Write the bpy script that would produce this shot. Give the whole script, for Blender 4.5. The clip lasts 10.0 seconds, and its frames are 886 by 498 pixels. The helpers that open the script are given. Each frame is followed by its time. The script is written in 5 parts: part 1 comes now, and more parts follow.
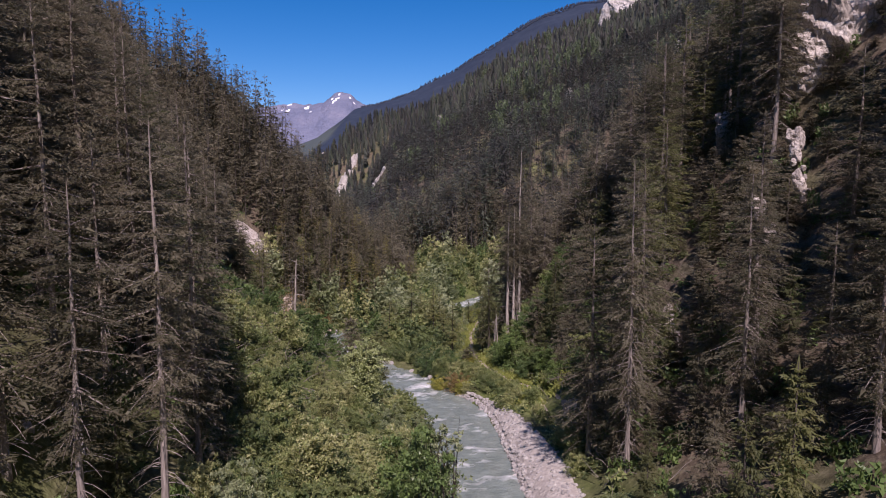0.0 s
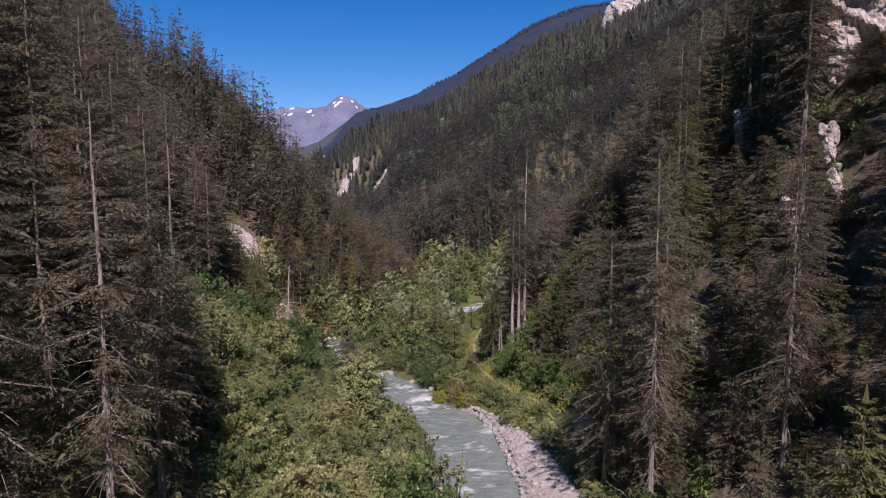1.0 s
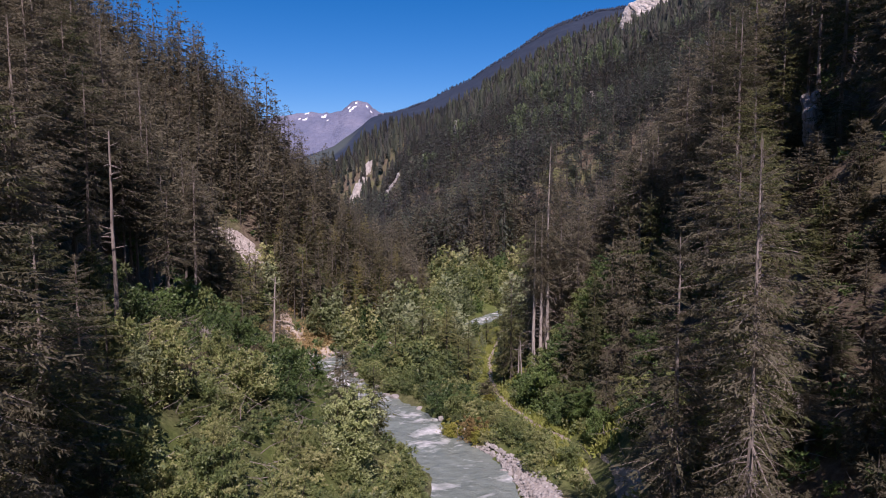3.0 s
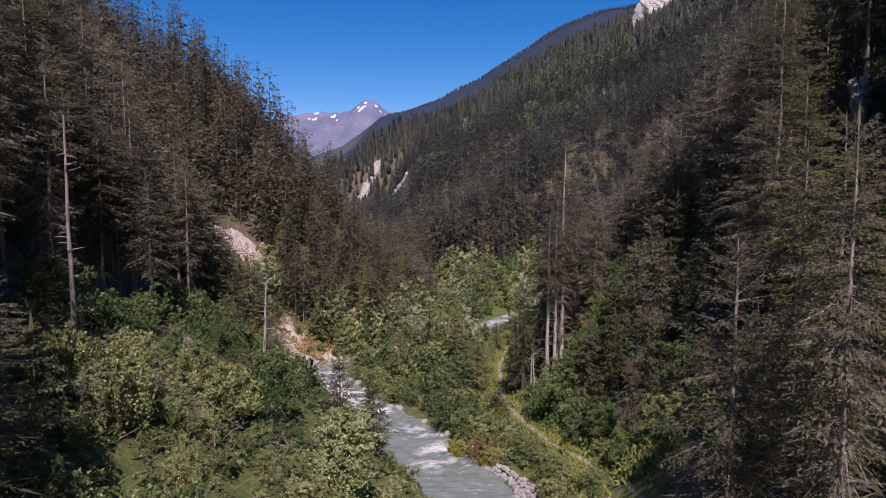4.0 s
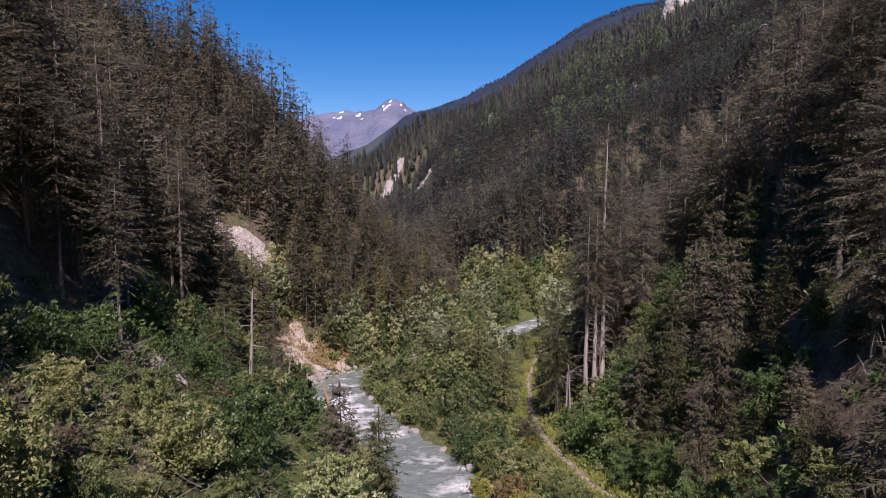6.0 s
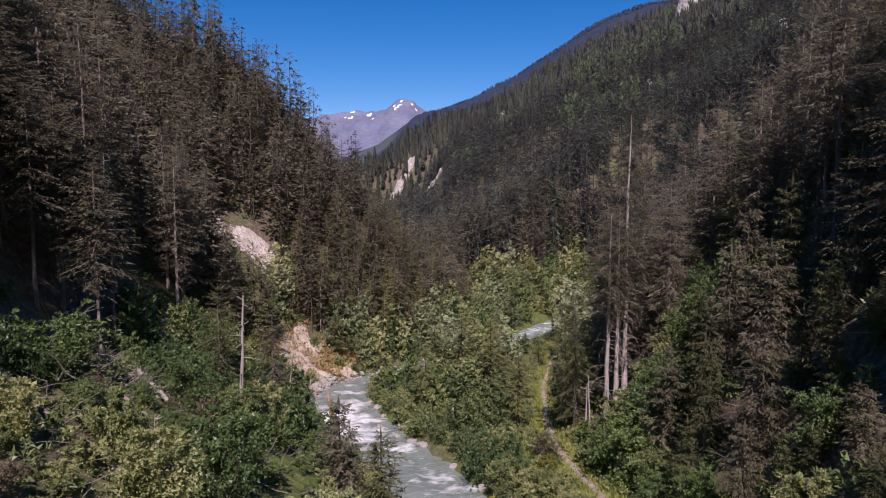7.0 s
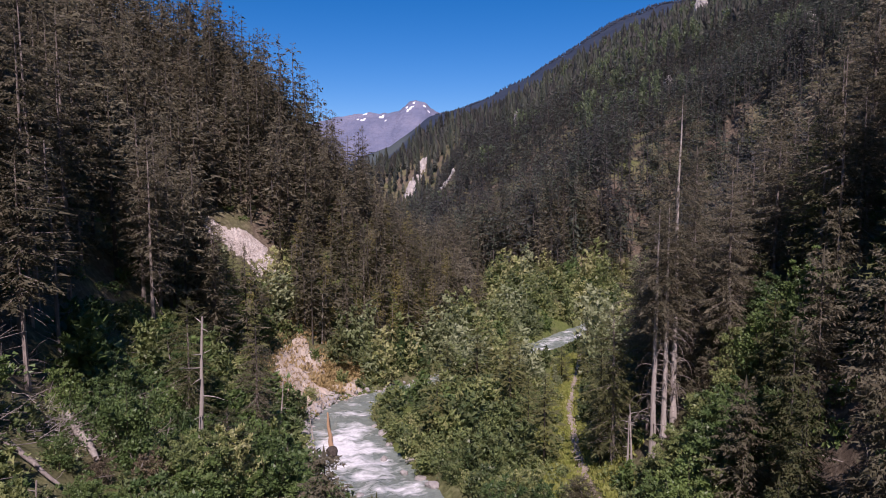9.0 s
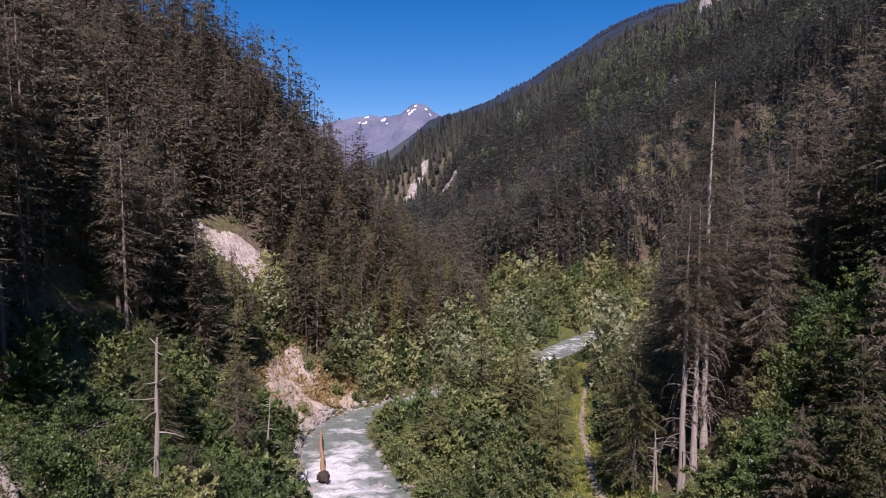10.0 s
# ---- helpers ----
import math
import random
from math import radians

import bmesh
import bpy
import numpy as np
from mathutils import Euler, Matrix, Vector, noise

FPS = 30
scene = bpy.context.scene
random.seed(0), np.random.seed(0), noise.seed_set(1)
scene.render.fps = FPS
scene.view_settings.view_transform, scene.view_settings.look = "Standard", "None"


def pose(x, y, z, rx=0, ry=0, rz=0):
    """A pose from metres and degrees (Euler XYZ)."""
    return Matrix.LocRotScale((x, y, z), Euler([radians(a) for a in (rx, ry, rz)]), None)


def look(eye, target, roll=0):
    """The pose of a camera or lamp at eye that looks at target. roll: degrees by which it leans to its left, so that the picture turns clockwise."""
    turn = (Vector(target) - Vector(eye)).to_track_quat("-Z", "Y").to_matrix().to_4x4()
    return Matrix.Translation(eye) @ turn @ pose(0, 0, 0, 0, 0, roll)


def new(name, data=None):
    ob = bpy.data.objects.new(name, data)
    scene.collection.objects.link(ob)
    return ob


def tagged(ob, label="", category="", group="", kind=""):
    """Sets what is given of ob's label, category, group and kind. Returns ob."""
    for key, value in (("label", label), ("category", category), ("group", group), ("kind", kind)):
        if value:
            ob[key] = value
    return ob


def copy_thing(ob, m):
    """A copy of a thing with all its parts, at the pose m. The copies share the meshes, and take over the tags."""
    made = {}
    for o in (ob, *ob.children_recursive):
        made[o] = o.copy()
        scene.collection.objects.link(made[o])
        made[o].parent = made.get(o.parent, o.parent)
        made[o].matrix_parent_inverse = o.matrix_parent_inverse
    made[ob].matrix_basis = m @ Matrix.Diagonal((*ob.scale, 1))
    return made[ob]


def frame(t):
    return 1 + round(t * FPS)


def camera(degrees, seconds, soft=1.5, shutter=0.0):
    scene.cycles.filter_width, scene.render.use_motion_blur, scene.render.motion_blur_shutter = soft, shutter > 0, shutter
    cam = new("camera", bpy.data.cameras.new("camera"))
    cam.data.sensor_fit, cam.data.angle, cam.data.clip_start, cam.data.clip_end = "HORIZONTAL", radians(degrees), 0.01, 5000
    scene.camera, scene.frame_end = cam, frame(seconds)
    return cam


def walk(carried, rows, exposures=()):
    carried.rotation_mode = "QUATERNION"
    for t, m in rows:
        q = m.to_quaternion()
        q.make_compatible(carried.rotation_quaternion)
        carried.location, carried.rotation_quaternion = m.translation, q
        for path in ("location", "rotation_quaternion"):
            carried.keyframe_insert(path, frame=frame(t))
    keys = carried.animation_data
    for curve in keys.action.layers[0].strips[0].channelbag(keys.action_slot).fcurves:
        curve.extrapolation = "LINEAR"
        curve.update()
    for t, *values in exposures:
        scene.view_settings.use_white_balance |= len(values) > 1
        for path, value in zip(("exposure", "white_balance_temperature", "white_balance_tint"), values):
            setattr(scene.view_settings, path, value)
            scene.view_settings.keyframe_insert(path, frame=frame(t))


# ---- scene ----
cam = camera(66.4, 10.0, soft=1.0)
METRES, EYE = 64.0, 36.0
ROWS = [
    (0.0, 0.0, 0.0, 0.0, -0.01, -6.12, 0.06),
    (0.5, 0.0003, 0.0377, -0.003, 0.06, -6.0, 0.07),
    (1.0, 0.0011, 0.0864, -0.0061, 0.18, -5.82, 0.1),
    (1.5, 0.0024, 0.1335, -0.0087, 0.41, -5.65, 0.1),
    (2.0, 0.004, 0.1905, -0.0122, 0.79, -5.48, 0.09),
    (2.5, 0.0049, 0.2419, -0.015, 1.09, -5.41, 0.09),
    (4.0, 0.0073, 0.4067, -0.0262, 2.18, -5.41, 0.05),
    (4.5, 0.0075, 0.4541, -0.0295, 2.65, -5.43, 0.06),
    (5.0, 0.0074, 0.5071, -0.0334, 3.21, -5.45, 0.08),
    (5.5, 0.0062, 0.5527, -0.0364, 3.7, -5.48, 0.09),
    (6.0, 0.0042, 0.603, -0.0394, 4.26, -5.51, 0.11),
    (7.5, -0.005, 0.7394, -0.0479, 5.53, -5.52, 0.18),
    (8.0, -0.0102, 0.7886, -0.0509, 5.8, -5.5, 0.2),
    (8.5, -0.0148, 0.831, -0.0534, 6.01, -5.48, 0.24),
    (9.0, -0.0208, 0.8846, -0.0571, 6.24, -5.37, 0.28),
    (9.5, -0.0266, 0.9348, -0.0606, 6.34, -5.23, 0.31),
    (10.0, -0.0339, 0.9958, -0.0643, 6.38, -5.1, 0.33),
]
EXPOSURES = [(0.0, 0.2, 6550, 36), (10.0, 0.2, 6550, 36)]
walk(cam, [(t, pose(0, 0, EYE) @ pose(METRES * x, METRES * y, METRES * z, 90 + pitch, roll, yaw)) for t, x, y, z, yaw, pitch, roll in ROWS], EXPOSURES)

# ---- light ----
SUN_DIR = Vector((0.08, -0.62, 0.78)).normalized()
world = bpy.data.worlds.new("sky")
scene.world = world
world.use_nodes = True
wn = world.node_tree.nodes
sky = wn.new("ShaderNodeTexSky")
sky.sky_type = "NISHITA"
sky.sun_disc = False
sky.sun_elevation = math.asin(SUN_DIR.z)
sky.sun_rotation = math.atan2(SUN_DIR.x, SUN_DIR.y)
sky.altitude, sky.air_density, sky.dust_density, sky.ozone_density = 1800, 1.0, 0.0, 4.5
hue = wn.new("ShaderNodeHueSaturation")
hue.inputs["Saturation"].default_value, hue.inputs["Value"].default_value = 1.40, 0.82
world.node_tree.links.new(sky.outputs[0], hue.inputs["Color"])
world.node_tree.links.new(hue.outputs[0], wn["Background"].inputs[0])
wn["Background"].inputs[1].default_value = 0.11
sun = new("sun", bpy.data.lights.new("sun", "SUN"))
sun.data.energy, sun.data.angle, sun.data.color = 4.4, radians(0.5), (1.0, 0.94, 0.86)
sun.matrix_world = look(SUN_DIR * 100, (0, 0, 0))


# ---- noise and plan of the land ----
def hash2(i, j, seed):
    h = np.sin(i * 127.1 + j * 311.7 + seed * 74.7) * 43758.5453
    return h - np.floor(h)


def vnoise(x, y, seed=0):
    i, j = np.floor(x), np.floor(y)
    u, v = x - i, y - j
    u, v = u * u * (3 - 2 * u), v * v * (3 - 2 * v)
    a, b = hash2(i, j, seed), hash2(i + 1, j, seed)
    c, d = hash2(i, j + 1, seed), hash2(i + 1, j + 1, seed)
    return (a + (b - a) * u) * (1 - v) + (c + (d - c) * u) * v - 0.5


def fbm(x, y, seed=0, octaves=4):
    s, k, w = 0.0, 1.0, 1.0
    for o in range(octaves):
        s = s + w * vnoise(x * k, y * k, seed + o * 3)
        k, w = k * 2.03, w * 0.5
    return s


def smooth(a, b, v):
    u = np.clip((v - a) / (b - a), 0, 1)
    return u * u * (3 - 2 * u)


RIVER_Y = [-80, 30, 48, 60, 75, 85, 91, 100, 106, 111, 118, 124, 132, 138, 146, 154, 160, 168, 176, 186, 200, 216, 240, 268, 300]
RIVER_X = [6, 5.5, 4.0, 2.9, 2.2, 1.8, 0.2, -3.8, -6.2, -8.3, -12.0, -15.9, -19.4, -22.4, -25.3, -27.2, -27.5, -26.0, -21.5, -14.5, -6.5, 3.0, 15, 30, 52]
RIVER_W = [3.6, 3.6, 3.6, 3.9, 4.2, 4.1, 4.5, 5.0, 5.1, 5.3, 6.0, 6.0, 5.8, 5.6, 5.1, 4.2, 4.0, 3.8, 3.6, 3.4, 3.6, 5.0, 5.0, 5.5, 5]


def river_x(y):
    return np.interp(y, RIVER_Y, RIVER_X)


def river_w(y):
    return np.interp(y, RIVER_Y, RIVER_W)


def floor_z(y):
    y = np.asarray(y, float)
    z = np.where(y < 180, 1.5 - 0.11 * (y - 118), -5.3 - 0.04 * (y - 180))
    return np.maximum(z, -14)


LEFT_Y = [-80, 40, 60, 95, 125, 142, 158, 170, 182, 200, 215, 240, 300]
LEFT_X = [-6, -6, -7, -9, -25, -33, -35, -34, -27, -16, -10, -8, -10]
RIGHT_Y = [-80, 40, 60, 90, 110, 125, 150, 190, 240, 300]
RIGHT_X = [13, 12, 12, 14, 11.5, 7.6, 10.5, 20, 30, 48]


def left_foot(y):
    return np.interp(y, LEFT_Y, LEFT_X)


def right_foot(y):
    return np.interp(y, RIGHT_Y, RIGHT_X)


def far_plane(x, y):
    yy = np.minimum(y, 880 + 0.35 * x)
    return 12 + 0.482 * x + 0.2013 * (yy - 290) - 0.35 * np.maximum(0, y - yy)


def land(x, y):
    """The height of the ground at x, y."""
    x, y = np.asarray(x, float), np.asarray(y, float)
    f, d, w = floor_z(y), np.abs(x - river_x(y)), river_w(y)
    rough = fbm(x / 14, y / 14, 1) * 1.6 + fbm(x / 45, y / 45, 5) * 5.0
    base = f + 0.4 + 1.1 * smooth(w, w + 3, d)
    # the left flank: a shrubby apron, then a steep wooded side under a falling crest
    dl = np.maximum(0, left_foot(y) - x)
    b = np.interp(y, [40, 75, 120, 150, 200], [12, 24, 20, 9, 0])
    s1 = np.interp(y, [40, 110, 150], [0.62, 0.62, 0.85])
    left = s1 * np.minimum(dl, b) + np.interp(y, [60, 150, 200, 240, 290], [1.35, 1.3, 1.15, 0.87, 0.77]) * np.maximum(0, dl - b) + 0.7 * smooth(110, 140, y) * smooth(225, 195, y) * np.maximum(0, dl - 34)
    crest = np.interp(y, [-200, 60, 130, 180, 220, 240, 262, 282, 302, 325, 370], [124, 116, 98, 86, 72, 62, 57, 52, 36, 10, -10]) - 0.15 * np.maximum(0, -80 - x) - f
    left = np.where(left > crest - 8, crest - 8 + 8 * np.tanh((left - crest + 8) / 8), left)
    left = np.maximum(left, 0) if left.ndim == 0 else np.where(dl > 0, left, 0)
    # the right flank: steep beside the camera, then one long even hillside
    dr = np.maximum(0, x - right_foot(y))
    right = np.interp(y, [40, 60, 80, 100, 130, 185, 260], [0.95, 1.15, 1.4, 1.4, 1.05, 0.75, 0.6]) * dr
    right = np.minimum(right, 190 + 0.3 * dr)
    bumpy = np.clip((dl + dr) / 15, 0, 1)
    near = base + left + right + rough * (0.12 + bumpy)
    plane = np.maximum(far_plane(x, y), -16) + fbm(x / 90, y / 90, 9) * 26 * smooth(300, 500, y)
    plane = plane - 34 * smooth(-30, -75, x) * smooth(330, 420, y) * smooth(735, 690, y)
    k = smooth(215, 300, y) * smooth(-70, -10, x + (y - 215) * 0.25)
    z = near * (1 - k) + np.maximum(plane, f) * k
    k2 = smooth(300, 380, y)
    z = z * (1 - k2) + plane * k2
    cut = f + 1.5 + np.maximum(0, d - w - 3) * 0.8 + np.maximum(0, y - 285) * 0.9 + np.where(y < 170, 1e4, 0)
    z = np.minimum(z, cut)
    # two shaded gullies
    z = z - 5 * np.exp(-((x + 39) / 4.5) ** 2 - ((y - 97) / 6) ** 2) - 7 * np.exp(-((x - 36.5) / 3.5) ** 2 - ((y - 93) / 6) ** 2)
    z = np.where((d < w + 0.6) & (y < 292), np.minimum(z, f - 0.9 + 1.3 * smooth(w - 0.8, w + 0.6, d)), z)
    # the far land: a long wooded mountain beyond the hillside and a low valley
    m = np.interp(x, [-1500, -800, -537, -392, -128, 47, 251, 427, 630, 840, 3000], [30, 110, 225, 370, 450, 535, 680, 795, 870, 905, 1200])
    farm = m * smooth(1500, 3500, y) * (1 - 0.3 * smooth(3600, 4500, y)) + fbm(x / 300, y / 300, 12) * 36
    k3 = smooth(1350, 1900, y)
    z = z * (1 - k3) + np.maximum(farm, -20) * k3
    return z


def graded(lo, hi, a, b, step, grow):
    """Grid lines from a to b, step apart between lo and hi and wider beyond."""
    mid = list(np.arange(lo, hi + 0.01, step))
    s, v = step, hi
    while v < b:
        s *= grow
        v += s
        mid.append(v)
    s, v, head = step, lo, []
    while v > a:
        s *= grow
        v -= s
        head.append(v)
    return np.array(head[::-1] + mid)


# ---- mesh helpers ----
def mesh_from(name, verts, faces, mats=(), idx=None, flat=True, uv=None):
    """A mesh from arrays: n x 3 places and m x 3 or m x 4 corners."""
    verts, faces = np.asarray(verts, np.float32), np.asarray(faces, np.int32)
    me = bpy.data.meshes.new(name)
    n, k = faces.shape
    me.vertices.add(len(verts))
    me.vertices.foreach_set("co", verts.ravel())
    me.loops.add(n * k)
    me.loops.foreach_set("vertex_index", faces.ravel())
    me.polygons.add(n)
    me.polygons.foreach_set("loop_start", np.arange(0, n * k, k, dtype=np.int32))
    me.polygons.foreach_set("loop_total", np.full(n, k, np.int32))
    me.polygons.foreach_set("use_smooth", np.full(n, not flat))
    if idx is not None:
        me.polygons.foreach_set("material_index", np.asarray(idx, np.int32))
    if uv is not None:
        layer = me.uv_layers.new(name="flow")
        layer.data.foreach_set("uv", np.asarray(uv, np.float32)[faces.ravel()].ravel())
    for m in mats:
        me.materials.append(m)
    me.update(calc_edges=True)
    me.validate()
    return me


def part(name, data, parent, label=""):
    ob = new(name, data)
    ob.parent = parent
    return tagged(ob, label) if label else ob


def grid_faces(nx, ny):
    i = np.arange(nx * ny).reshape(ny, nx)
    return np.stack([i[:-1, :-1], i[:-1, 1:], i[1:, 1:], i[1:, :-1]], -1).reshape(-1, 4)


def tubes(paths, radii, sides=6):
    """Tapered tubes along paths (k x n x 3), radii k x n."""
    paths, radii = np.asarray(paths, float), np.asarray(radii, float)
    k, n, _ = paths.shape
    t = np.gradient(paths, axis=1)
    t /= np.linalg.norm(t, axis=2, keepdims=True) + 1e-9
    ref = np.where(np.abs(t[..., 2:3]) > 0.8, np.array([1.0, 0, 0]), np.array([0, 0, 1.0]))
    u = np.cross(t, ref)
    u /= np.linalg.norm(u, axis=2, keepdims=True) + 1e-9
    v = np.cross(t, u)
    a = np.linspace(0, 2 * math.pi, sides, endpoint=False)
    ring = u[:, :, None] * np.cos(a)[:, None] + v[:, :, None] * np.sin(a)[:, None]
    co = paths[:, :, None] + ring * radii[:, :, None, None]
    i = np.arange(k * n * sides).reshape(k, n, sides)
    j = np.roll(i, -1, axis=2)
    f = np.stack([i[:, :-1], j[:, :-1], j[:, 1:], i[:, 1:]], -1).reshape(-1, 4)
    return co.reshape(-1, 3), f


def joined(*pieces):
    vs, fs, n = [], [], 0
    for v, f in pieces:
        vs.append(v)
        fs.append(f + n)
        n += len(v)
    return np.concatenate(vs), np.concatenate(fs)


def toned(ob, counts, rng):
    """One random tone for each plant of a joined stretch; counts: plants and corners of each run."""
    tone = np.concatenate([np.repeat(rng.uniform(-0.5, 0.5, n), k) for n, k in counts])
    layer = ob.data.attributes.new("tree_tone", "FLOAT", "POINT")
    layer.data.foreach_set("value", np.resize(tone, len(ob.data.vertices)).astype(np.float32))
    return ob


def spread(v, f, places):
    """Copies of one shape at rows of x, y, z, turn, width scale, height scale, joined into one array."""
    p = np.asarray(places, float)
    c, s = np.cos(p[:, 3])[:, None], np.sin(p[:, 3])[:, None]
    x = (v[:, 0] * c - v[:, 1] * s) * p[:, 4:5] + p[:, 0:1]
    y = (v[:, 0] * s + v[:, 1] * c) * p[:, 4:5] + p[:, 1:2]
    z = v[:, 2] * p[:, 5:6] + p[:, 2:3]
    co = np.stack([x, y, z], -1).reshape(-1, 3)
    fa = (f[None] + (np.arange(len(p)) * len(v))[:, None, None]).reshape(-1, f.shape[1])
    return co, fa


# ---- materials ----
def material(name, rough=0.8, spec=0.25):
    m = bpy.data.materials.new(name)
    m.use_nodes = True
    b = m.node_tree.nodes["Principled BSDF"]
    b.inputs["Roughness"].default_value = rough
    b.inputs["Specular IOR Level"].default_value = spec
    return m, m.node_tree.nodes, m.node_tree.links, b


def noise_node(n, l, scale, detail=4.0, vec=None, rough=0.55):
    t = n.new("ShaderNodeTexNoise")
    t.inputs["Scale"].default_value, t.inputs["Detail"].default_value, t.inputs["Roughness"].default_value = scale, detail, rough
    if vec is not None:
        l.new(vec, t.inputs["Vector"])
    return t.outputs["Fac"]


def ramp(n, l, fac, stops):
    r = n.new("ShaderNodeValToRGB")
    e = r.color_ramp.elements
    while len(e) < len(stops):
        e.new(0.5)
    for q, (p, c) in zip(e, stops):
        q.position, q.color = p, (*c, 1.0) if len(c) == 3 else c
    l.new(fac, r.inputs["Fac"])
    return r.outputs["Color"]


def mix(n, l, fac, a, b, kind="MIX"):
    x = n.new("ShaderNodeMix")
    x.data_type, x.blend_type = "RGBA", kind
    for sock, val in ((x.inputs[0], fac), (x.inputs[6], a), (x.inputs[7], b)):
        if isinstance(val, (int, float)):
            sock.default_value = val
        elif isinstance(val, tuple):
            sock.default_value = (*val, 1.0)
        else:
            l.new(val, sock)
    return x.outputs[2]


def maths(n, l, op, a, b=0.0, clamp=False):
    x = n.new("ShaderNodeMath")
    x.operation, x.use_clamp = op, clamp
    for sock, val in zip(x.inputs, (a, b)):
        if isinstance(val, (int, float)):
            sock.default_value = val
        else:
            l.new(val, sock)
    return x.outputs[0]


def bump(n, l, height, strength, dist, b):
    x = n.new("ShaderNodeBump")
    x.inputs["Strength"].default_value, x.inputs["Distance"].default_value = strength, dist
    l.new(height, x.inputs["Height"])
    l.new(x.outputs[0], b.inputs["Normal"])


def foliage(name, stops, warm, through_light=0.5, patch=0.12, mottle=1.1, single=0.2, gloss=0.6):
    """Needles or leaves: tone by plant, by patch and by spray."""
    m, n, l, b = material(name, gloss, 0.35)
    g = n.new("ShaderNodeNewGeometry")
    o = n.new("ShaderNodeObjectInfo")
    big = noise_node(n, l, patch, 3.0, g.outputs["Position"])
    v = maths(n, l, "MULTIPLY_ADD", o.outputs["Random"], 0.65)
    v.node.inputs[2].default_value = -0.12
    by_tree = n.new("ShaderNodeAttribute")
    by_tree.attribute_name = "tree_tone"
    v = maths(n, l, "ADD", v, maths(n, l, "MULTIPLY", by_tree.outputs["Fac"], 0.8))
    v = maths(n, l, "ADD", v, maths(n, l, "MULTIPLY", g.outputs["Random Per Island"], single))
    v = maths(n, l, "ADD", v, maths(n, l, "MULTIPLY", maths(n, l, "SUBTRACT", big, 0.32), mottle), True)
    col = ramp(n, l, v, stops)
    fine = noise_node(n, l, 0.9, 3.0, g.outputs["Position"])
    col = mix(n, l, maths(n, l, "MULTIPLY", maths(n, l, "SUBTRACT", fine, 0.42, True), 1.6, True), col, warm)
    l.new(col, b.inputs["Base Color"])
    t = n.new("ShaderNodeBsdfTranslucent")
    l.new(col, t.inputs["Color"])
    s = n.new("ShaderNodeMixShader")
    s.inputs[0].default_value = through_light
    l.new(b.outputs[0], s.inputs[1])
    l.new(t.outputs[0], s.inputs[2])
    l.new(s.outputs[0], n["Material Output"].inputs["Surface"])
    return m


NEEDLES = foliage("spruce_needles", [(0.1, (0.082, 0.084, 0.053)), (0.45, (0.154, 0.150, 0.093)), (0.75, (0.205, 0.192, 0.134)), (1.0, (0.268, 0.256, 0.172))], (0.218, 0.170, 0.126), single=0.34)
NEEDLES_GREEN = foliage("young_spruce_needles", [(0.1, (0.070, 0.087, 0.042)), (0.5, (0.142, 0.163, 0.070)), (1.0, (0.242, 0.260, 0.100))], (0.201, 0.169, 0.091))
# Shade and bluish haze are mixed into these needles' base colours.
NEEDLES_FAR = foliage("shaded_hazy_spruce_needles", [(0.05, (0.028, 0.039, 0.042)), (0.3, (0.052, 0.065, 0.061)), (0.55, (0.092, 0.087, 0.078)), (0.75, (0.074, 0.095, 0.078)), (1.0, (0.109, 0.142, 0.095))], (0.096, 0.085, 0.080), 0.3, 0.022, 1.7, 0.55)
# Base colours darkened in place of the self-shadow that plain cones lack.
NEEDLES_UPPER = foliage("upper_hill_shade_needles", [(0.05, (0.016, 0.021, 0.020)), (0.3, (0.029, 0.035, 0.030)), (0.55, (0.046, 0.044, 0.035)), (0.75, (0.040, 0.050, 0.037)), (1.0, (0.059, 0.074, 0.045))], (0.048, 0.043, 0.035), 0.15, 0.022, 1.7, 0.6)
LEAVES = foliage("broad_leaves", [(0.1, (0.076, 0.118, 0.048)), (0.5, (0.179, 0.241, 0.091)), (0.8, (0.288, 0.338, 0.125)), (1.0, (0.448, 0.453, 0.216))], (0.252, 0.249, 0.121), 0.3, single=0.5, gloss=0.42)
LEAVES_PALE = foliage("pale_leaves", [(0.1, (0.121, 0.163, 0.074)), (0.5, (0.218, 0.272, 0.130)), (1.0, (0.363, 0.405, 0.238))], (0.267, 0.292, 0.151), 0.3, single=0.28, gloss=0.42)
# Silvery leaves whose colour is paled further to imitate sunlight on the crown.
LEAVES_SILVER = foliage("sunlit_silvery_leaves", [(0.1, (0.228, 0.283, 0.123)), (0.5, (0.381, 0.440, 0.196)), (1.0, (0.552, 0.619, 0.328))], (0.476, 0.514, 0.254), 0.3, single=0.5, gloss=0.4)
LEAVES_DARK = foliage("dark_leaves", [(0.1, (0.051, 0.098, 0.036)), (0.5, (0.100, 0.168, 0.057)), (1.0, (0.172, 0.258, 0.077))], (0.141, 0.178, 0.077), 0.25, single=0.4, gloss=0.42)
LEAVES_YELLOW = foliage("yellow_green_leaves", [(0.1, (0.150, 0.160, 0.030)), (0.5, (0.300, 0.310, 0.060)), (1.0, (0.430, 0.420, 0.110))], (0.330, 0.290, 0.080), 0.3, single=0.4)
LEAVES_DRY = foliage("withered_leaves", [(0.1, (0.110, 0.088, 0.062)), (0.5, (0.205, 0.170, 0.118)), (1.0, (0.310, 0.265, 0.190))], (0.215, 0.180, 0.105), 0.3, single=0.4)
